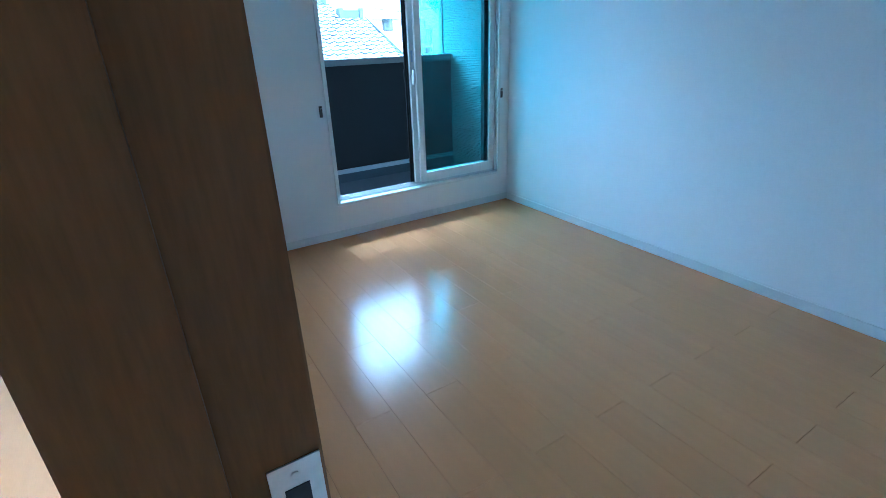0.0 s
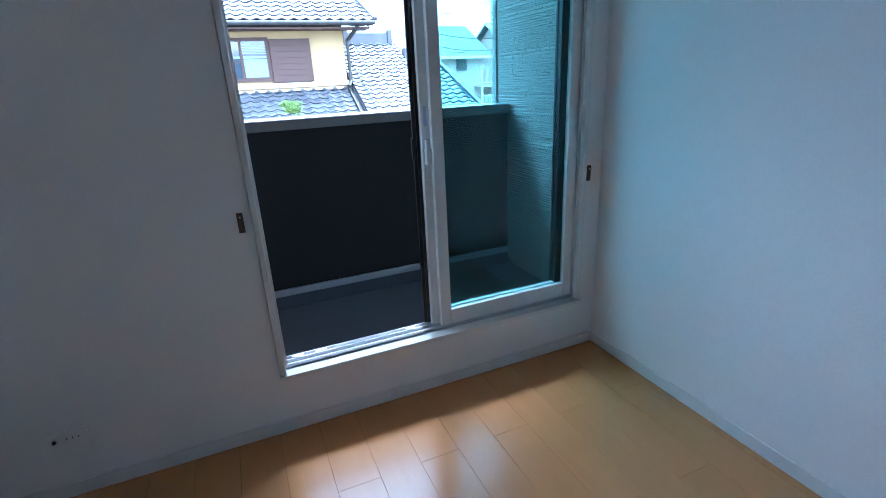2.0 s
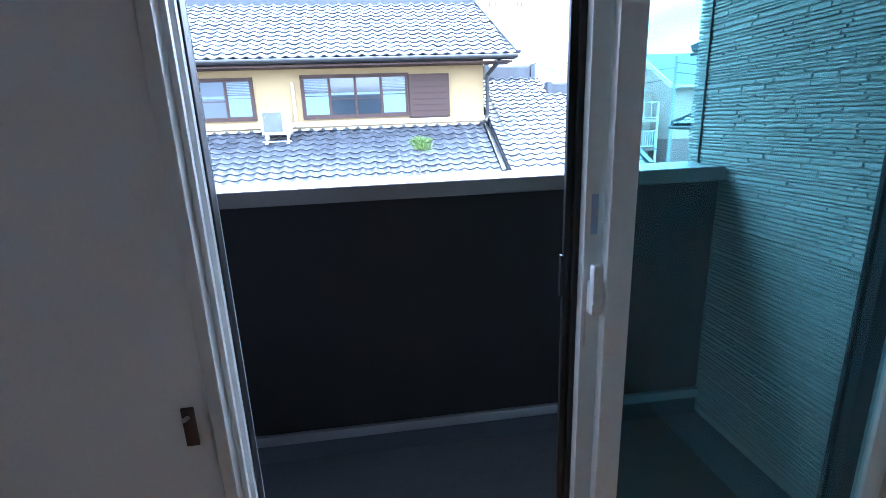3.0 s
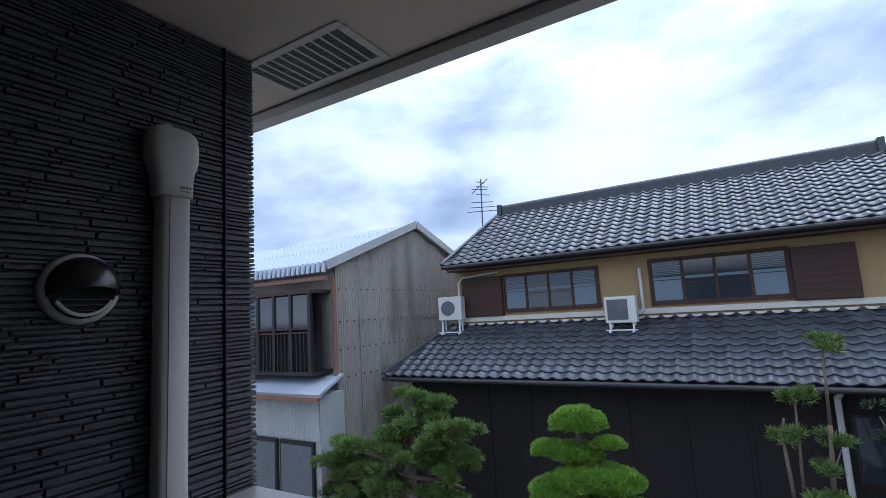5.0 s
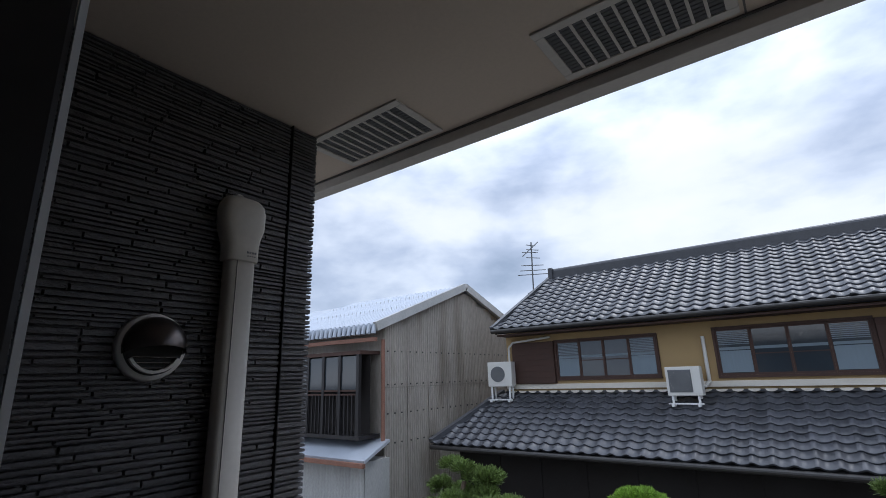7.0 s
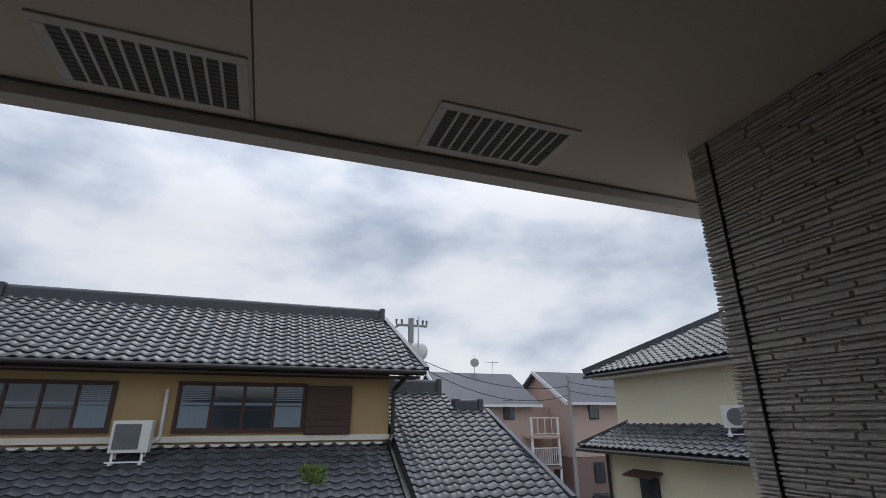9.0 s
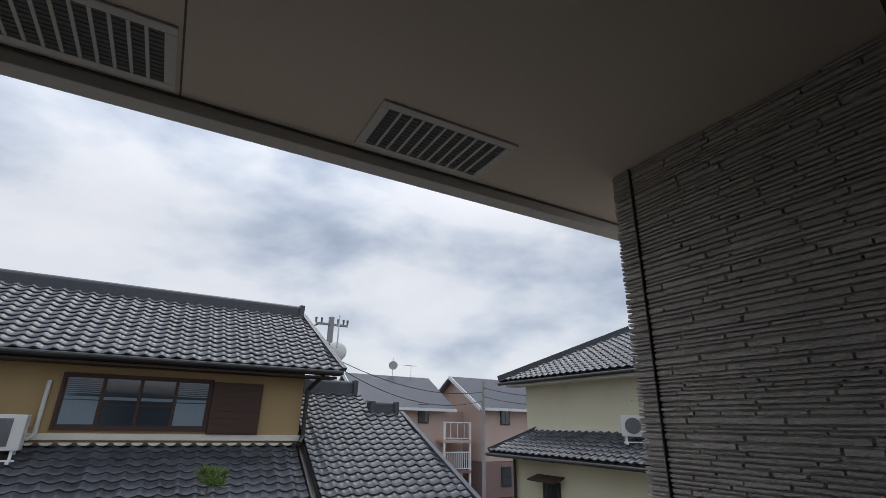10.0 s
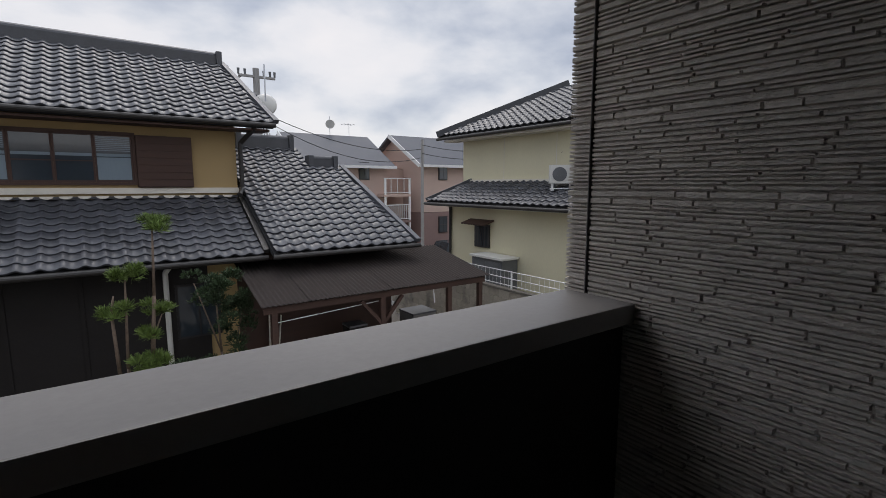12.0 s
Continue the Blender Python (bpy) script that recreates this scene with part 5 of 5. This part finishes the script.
def cable(a, b, sag):
    c = thing("overhead_cable", "thin black overhead cable", "cable", a, "overhead cables")
    a, b = Vector(a), Vector(b)
    n, k = 14, 5
    side = (b - a).cross(Vector((0, 0, 1))).normalized()
    up = side.cross(b - a).normalized()
    vs, fs = [], []
    for i in range(n + 1):
        p = a.lerp(b, i / n) - Vector((0, 0, sag * 4 * (i / n) * (1 - i / n)))
        vs += [tuple(p + (side * math.cos(2 * math.pi * j / k) + up * math.sin(2 * math.pi * j / k)) * 0.014) for j in range(k)]
    for i in range(n):
        fs += [(i * k + j, i * k + (j + 1) % k, (i + 1) * k + (j + 1) % k, (i + 1) * k + j) for j in range(k)]
    raw("strand", vs, fs, M_RUBBER, c)


cable((5.2, 17.0, 4.0), (13.65, 20.0, 3.3), 0.5)
cable((5.2, 17.0, 3.8), (13.65, 20.0, 2.9), 0.7)
cable((5.2, 17.0, 3.6), (9.4, 24.0, 2.9), 0.5)
cable((13.65, 20.0, 3.5), (10.95, 8.5, 2.6), 0.25)
cable((13.65, 20.0, 3.1), (10.95, 9.0, 2.45), 0.25)

# parked car and street rail
car = thing("parked_car", "dark blue parked car beyond the lane", "car", (15.1, 20.2, -2.86))
bm = box(14.3, 18.2, 19.4, 21.0, -2.6, -1.95, 0.12)
part("body", bm, M_CAR, car, smooth=True)
bm = hull(bmesh.new(), [(x, y, z) for x, y, z in ((14.7, 19.5, -1.97), (14.7, 20.9, -1.97), (17.2, 19.5, -1.97), (17.2, 20.9, -1.97), (15.0, 19.65, -1.35), (15.0, 20.75, -1.35), (16.6, 19.65, -1.35), (16.6, 20.75, -1.35))])
part("cabin", bm, M_CARGLASS, car)
for wx in (14.95, 17.4):
    for wy in (19.38, 20.86):
        w = part("wheel", cyl(bmesh.new(), (wx, wy, -2.55), (wx, wy + 0.18, -2.55), 0.31, seg=20), M_RUBBER, car)
        sub("rim", cyl(bmesh.new(), (wx, wy - 0.01, -2.55), (wx, wy + 0.19, -2.55), 0.19, seg=16), M_ALU, w)
gr = thing("street_rail", "white pipe railing along the lane", "railing", (11, 15.3, -2.9))
for xx in (7.6, 9.2, 10.8, 12.4):
    part("post", cyl(bmesh.new(), (xx, 15.3, -2.9), (xx, 15.3, -1.6), 0.03, seg=8), M_WHITE, gr)
for zz in (-1.62, -2.0, -2.4):
    part("rail", cyl(bmesh.new(), (7.5, 15.3, zz), (12.5, 15.3, zz), 0.02, seg=6), M_WHITE, gr)


# ---- trees ----
def tufts(rng, vs, fs, c, r, n, size, up=0.5, thin=0.09, shell=0.55, rough=0.55, least=-1.0):
    """Sprays of needles over a flattened cushion, denser on top."""
    for _ in range(n):
        while True:
            d = Vector((rng.gauss(0, 1), rng.gauss(0, 1), rng.gauss(0.35, 0.8)))
            if d.length > 0.1:
                d.normalize()
                if d.z > least:
                    break
        k = shell + (1 - shell) * rng.random() ** 0.5
        lump = 0.86 + rough * noise.noise(Vector((d.x * 2.3 + c[0], d.y * 2.3 + c[1], d.z * 2.3 + c[2])))
        p = Vector(c) + Vector((d.x * r[0], d.y * r[1], d.z * r[2])) * k * lump
        out = (d + Vector((0, 0, up))).normalized()
        for _ in range(5):
            q = (out + Vector((rng.uniform(-0.8, 0.8), rng.uniform(-0.8, 0.8), rng.uniform(-0.4, 0.7)))).normalized()
            s = q.cross(Vector((rng.uniform(-1, 1), rng.uniform(-1, 1), rng.uniform(-1, 1)))).normalized() * size * thin
            e = p + q * size * rng.uniform(0.6, 1.2)
            i = len(vs)
            vs += [tuple(p - s), tuple(p + s), tuple(e + s * 0.4), tuple(e - s * 0.4)]
            fs.append((i, i + 1, i + 2, i + 3))


def tree(label, at, limbs, pads, material, seed, size, density, thin=0.09):
    t = thing("pine_tree" if material is not M_LEAF else "leafy_shrub", label, "tree" if material is not M_LEAF else "shrub", at)
    bm = bmesh.new()
    for pts, r0, r1 in limbs:
        for i, (a, b) in enumerate(zip(pts, pts[1:])):
            f = lambda s: r0 + (r1 - r0) * s / (len(pts) - 1)
            cyl(bm, a, b, f(i), f(i + 1), 9)
    part("trunk", bm, M_BARK, t, smooth=True)
    rng = random.Random(seed)
    vs, fs = [], []
    if material is M_NEEDLE or material is M_LEAF:
        loose = []
        for c, r in pads:
            for _ in range(7):
                a, q = rng.uniform(0, 2 * math.pi), rng.uniform(0.25, 0.95)
                k = rng.uniform(0.26, 0.44)
                loose.append(((c[0] + r[0] * q * math.cos(a), c[1] + r[1] * q * math.sin(a), c[2] + r[2] * rng.uniform(-0.6, 0.9)), (r[0] * k, r[1] * k, r[2] * k * 1.1)))
        pads = loose
    for c, r in pads:
        area = r[0] * r[1] + r[0] * r[2] + r[1] * r[2]
        tufts(rng, vs, fs, c, r, int(density * area), size, thin=thin, rough=0.2 if material is M_NEEDLEL else 0.55, least=-0.12 if material is M_NEEDLEL else -0.6)
    ob = raw("crown", vs, fs, material, t, kind="")
    return t


Y1 = 7.5
tree("cloud-pruned garden pine with dark green needles", (-5.3, Y1, -2.9),
     [([(-5.3, Y1, -2.9), (-5.2, Y1, -2.0), (-5.5, Y1 + 0.1, -1.3), (-5.1, Y1, -0.6), (-4.9, Y1, 0.0)], 0.13, 0.04),
      ([(-5.5, Y1, -1.3), (-6.4, Y1, -1.15), (-7.1, Y1 - 0.1, -1.2)], 0.06, 0.02), ([(-5.1, Y1, -0.6), (-4.3, Y1, -0.5), (-3.9, Y1, -0.45)], 0.05, 0.02),
      ([(-5.4, Y1, -1.0), (-6.0, Y1 - 0.2, -0.8), (-6.3, Y1 - 0.2, -0.75)], 0.05, 0.02), ([(-5.4, Y1, -1.2), (-4.6, Y1, -1.2), (-4.0, Y1, -1.25)], 0.05, 0.02)],
     [((-4.85, Y1, 0.08), (0.55, 0.5, 0.26)), ((-4.15, Y1, -0.28), (0.52, 0.45, 0.24)), ((-5.35, Y1, -0.35), (0.55, 0.5, 0.25)), ((-6.15, Y1 - 0.1, -0.72), (0.55, 0.5, 0.22)), ((-7.0, Y1, -1.12), (0.62, 0.5, 0.25)),
      ((-5.0, Y1 - 0.2, -0.85), (0.7, 0.5, 0.24)), ((-4.15, Y1, -0.95), (0.5, 0.45, 0.24)), ((-5.8, Y1 - 0.3, -1.4), (0.8, 0.5, 0.26)), ((-4.5, Y1 - 0.2, -1.5), (0.7, 0.5, 0.24)), ((-6.7, Y1 - 0.2, -1.7), (0.7, 0.5, 0.25)), ((-4.8, Y1, -0.28), (0.6, 0.45, 0.26)), ((-5.5, Y1 - 0.1, -0.8), (0.6, 0.5, 0.25)), ((-4.6, Y1, -0.62), (0.55, 0.45, 0.22)), ((-6.3, Y1, -1.1), (0.6, 0.5, 0.24))],
     M_NEEDLE, 1, 0.10, 2900, thin=0.075)
tree("clipped round garden pine with bright green cushions", (-2.0, Y1, -2.9),
     [([(-2.0, Y1, -2.9), (-1.9, Y1, -2.0), (-2.1, Y1, -1.2), (-1.95, Y1, -0.5), (-2.0, Y1, -0.1)], 0.12, 0.04), ([(-2.0, Y1, -0.7), (-2.5, Y1, -0.6)], 0.04, 0.02), ([(-1.97, Y1, -0.4), (-1.55, Y1, -0.38)], 0.03, 0.02)],
     [((-1.98, Y1, -0.10), (0.46, 0.42, 0.30)), ((-1.55, Y1, -0.36), (0.24, 0.22, 0.12)), ((-2.45, Y1, -0.52), (0.34, 0.30, 0.17)), ((-2.05, Y1 + 0.05, -0.55), (0.42, 0.4, 0.20)), ((-1.72, Y1 - 0.05, -0.88), (0.70, 0.5, 0.30)), ((-2.3, Y1, -1.15), (0.6, 0.5, 0.30)),
      ((-1.5, Y1, -1.3), (0.6, 0.45, 0.28))],
     M_NEEDLEL, 2, 0.06, 9000, thin=0.11)
Y2 = 8.0
tree("slender tall pine with small needle tufts", (1.0, Y2, -2.9),
     [([(1.0, Y2, -2.9), (1.02, Y2, -1.0), (1.10, Y2, 0.0), (1.14, Y2, 0.95)], 0.045, 0.012), ([(0.8, Y2, -2.9), (0.72, Y2, -1.0), (0.77, Y2, 0.3)], 0.035, 0.012),
      ([(0.72, Y2, -2.9), (0.62, Y2, -1.1), (0.58, Y2, -0.2), (0.62, Y2, 0.05)], 0.035, 0.012), ([(1.02, Y2, -0.7), (1.18, Y2, -0.28)], 0.015, 0.008)],
     [((1.14, Y2, 0.98), (0.22, 0.2, 0.10)), ((0.77, Y2, 0.33), (0.20, 0.18, 0.10)), ((0.60, Y2, -0.22), (0.20, 0.18, 0.12)), ((1.18, Y2, -0.22), (0.20, 0.18, 0.11)), ((0.97, Y2, -0.58), (0.16, 0.15, 0.12)), ((0.95, Y2, -1.02), (0.27, 0.22, 0.14)), ((0.7, Y2, -1.5), (0.3, 0.3, 0.2))],
     M_NEEDLE, 4, 0.10, 2600, thin=0.06)
Y3 = 8.6
tree("loose leafy garden shrub with fine leaves", (2.1, Y3, -2.9),
     [([(2.1, Y3, -2.9), (2.05, Y3, -1.2), (2.0, Y3, -0.1)], 0.03, 0.01), ([(2.1, Y3, -2.0), (2.4, Y3, -0.6)], 0.02, 0.01), ([(2.05, Y3, -1.2), (1.7, Y3, 0.0)], 0.015, 0.008)],
     [((1.95, Y3, -0.02), (0.45, 0.3, 0.2)), ((2.15, Y3, -0.4), (0.5, 0.35, 0.3)), ((2.3, Y3, -0.85), (0.4, 0.3, 0.35)), ((2.2, Y3, -1.4), (0.35, 0.3, 0.4)), ((1.7, Y3, -1.45), (0.4, 0.3, 0.15))],
     M_LEAF, 6, 0.075, 1300, thin=0.11)


# ---- pieces laid last ----
def unit_block(name, material, bevel):
    bm = box(-0.5, 0.5, -0.5, 0.5, -0.5, 0.5)
    return mesh_of(name, bm, material)


def chip_mesh(name, material):
    """A strip of split stone: a box whose front edges are chamfered."""
    return mesh_of(name, hull(bmesh.new(), [(x, y, z) for x in (-0.5, 0.5) for y in (-0.5, 0.5) for z in (-0.5,)] + [(x, y, 0.5) for x in (-0.488, 0.488) for y in (-0.40, 0.30)]), material)


def ledge_stone(pier, face_x, sgn, y0, y1, z0, z1, material, seed, joint_y):
    """Courses of split-stone strips on the balcony side of a pier; each strip stands proud by a different depth."""
    data = chip_mesh("stone_strip", material)
    inv = mark(pier) and PARENT_INV[pier.name]
    rng = random.Random(seed)
    z, count, vs, fs = z1, 0, [], []
    base = [v.co.copy() for v in data.vertices]
    polys = [tuple(p.vertices) for p in data.polygons]
    turn = Matrix(((0, 0, sgn), (1, 0, 0), (0, 1, 0))).to_4x4()
    while z > z0:
        h = rng.choice((0.010, 0.012, 0.014, 0.017, 0.021))
        for a0, a1 in ((y0, joint_y - 0.0025), (joint_y + 0.0025, y1)):
            y = a0
            while y < a1 - 0.001:
                w = min(rng.uniform(0.07, 0.27), a1 - y)
                if a1 - y - w < 0.05:
                    w = a1 - y
                d = rng.uniform(0.0125, 0.0170)
                m = Matrix.Translation((face_x - sgn * 0.0119 + sgn * d / 2, y + w / 2, z - h / 2)) @ turn @ Matrix.Rotation(rng.uniform(-0.008, 0.008), 4, "Z") @ Matrix.Diagonal((w - 0.0032, h - 0.0030, d, 1))
                if count < 300 and z < 2.3:
                    ob = new("stone_strip", data)
                    ob.parent = pier
                    ob.matrix_parent_inverse = inv
                    ob.matrix_basis = m
                    count += 1
                else:
                    k = len(vs)
                    vs += [tuple(m @ c) for c in base]
                    fs += [tuple(k + t for t in p) for p in polys]
                y += w
        z -= h
    sub("sealant_joint", box(face_x - 0.0095, face_x + 0.0095, joint_y - 0.0015, joint_y + 0.0015, z0, z1), M_JOINTB if sgn > 0 else M_JOINTG, pier)
    ob = raw("farther_stone_strips", vs, fs, material, None, kind="stuff")
    ob.parent = pier
    ob.matrix_parent_inverse = inv


ledge_stone(pier_l, BX0, 1, WT + 0.019, BY1, 0.2, SOF - 0.002, M_SIDEBLK, 21, 1.005)
ledge_stone(pier_r, BX1, -1, WT + 0.019, BY1, 0.2, SOF - 0.002, M_SIDEGRY, 22, 1.035)

# floor planks
PW, PL = 0.162, 0.98
plank = mesh_of("plank", hull(bmesh.new(), [(x, y, -0.5) for x in (-0.5, 0.5) for y in (-0.5, 0.5)] + [(x, y, 0.5) for x in (-0.4985, 0.4985) for y in (-0.4997, 0.4997)]), M_FLOOR)
inv = PARENT_INV[mark(floor).name]
i = 0
x = 0.155 - PW * 8
while x < RX1:
    y = -0.43 + (0.49 if i % 2 else 0.0) + PL
    while y > RY0:
        xa, xb, ya, yb = max(x, RX0 - 0.139), min(x + PW, RX1), max(y - PL, RY0), min(y, 0.0)
        if xb - xa > 0.01 and yb - ya > 0.01:
            ob = new("plank", plank)
            ob.parent, ob.matrix_parent_inverse = floor, inv
            ob.matrix_basis = Matrix.LocRotScale(((xa + xb) / 2, (ya + yb) / 2, -0.0045), None, (xb - xa - 0.0007, yb - ya - 0.0012, 0.009))
        y -= PL
    x += PW
    i += 1

# garden wall blocks
blk = mesh_of("concrete_block", box(-0.5, 0.5, -0.5, 0.5, -0.5, 0.5), M_BLOCK)
inv = PARENT_INV[mark(BLOCKS).name]
for r in range(8):
    for c in range(24):
        y = 5.0 + 0.4 * c + (0.2 if r % 2 else 0)
        ob = new("concrete_block", blk)
        ob.parent, ob.matrix_parent_inverse = BLOCKS, inv
        ob.matrix_basis = Matrix.LocRotScale((8.92, y + 0.2, -2.62 + 0.2 * r), None, (0.12, 0.392, 0.192))
for args in DEFER:
    mark(args[0])
    lay_tiles(*args)
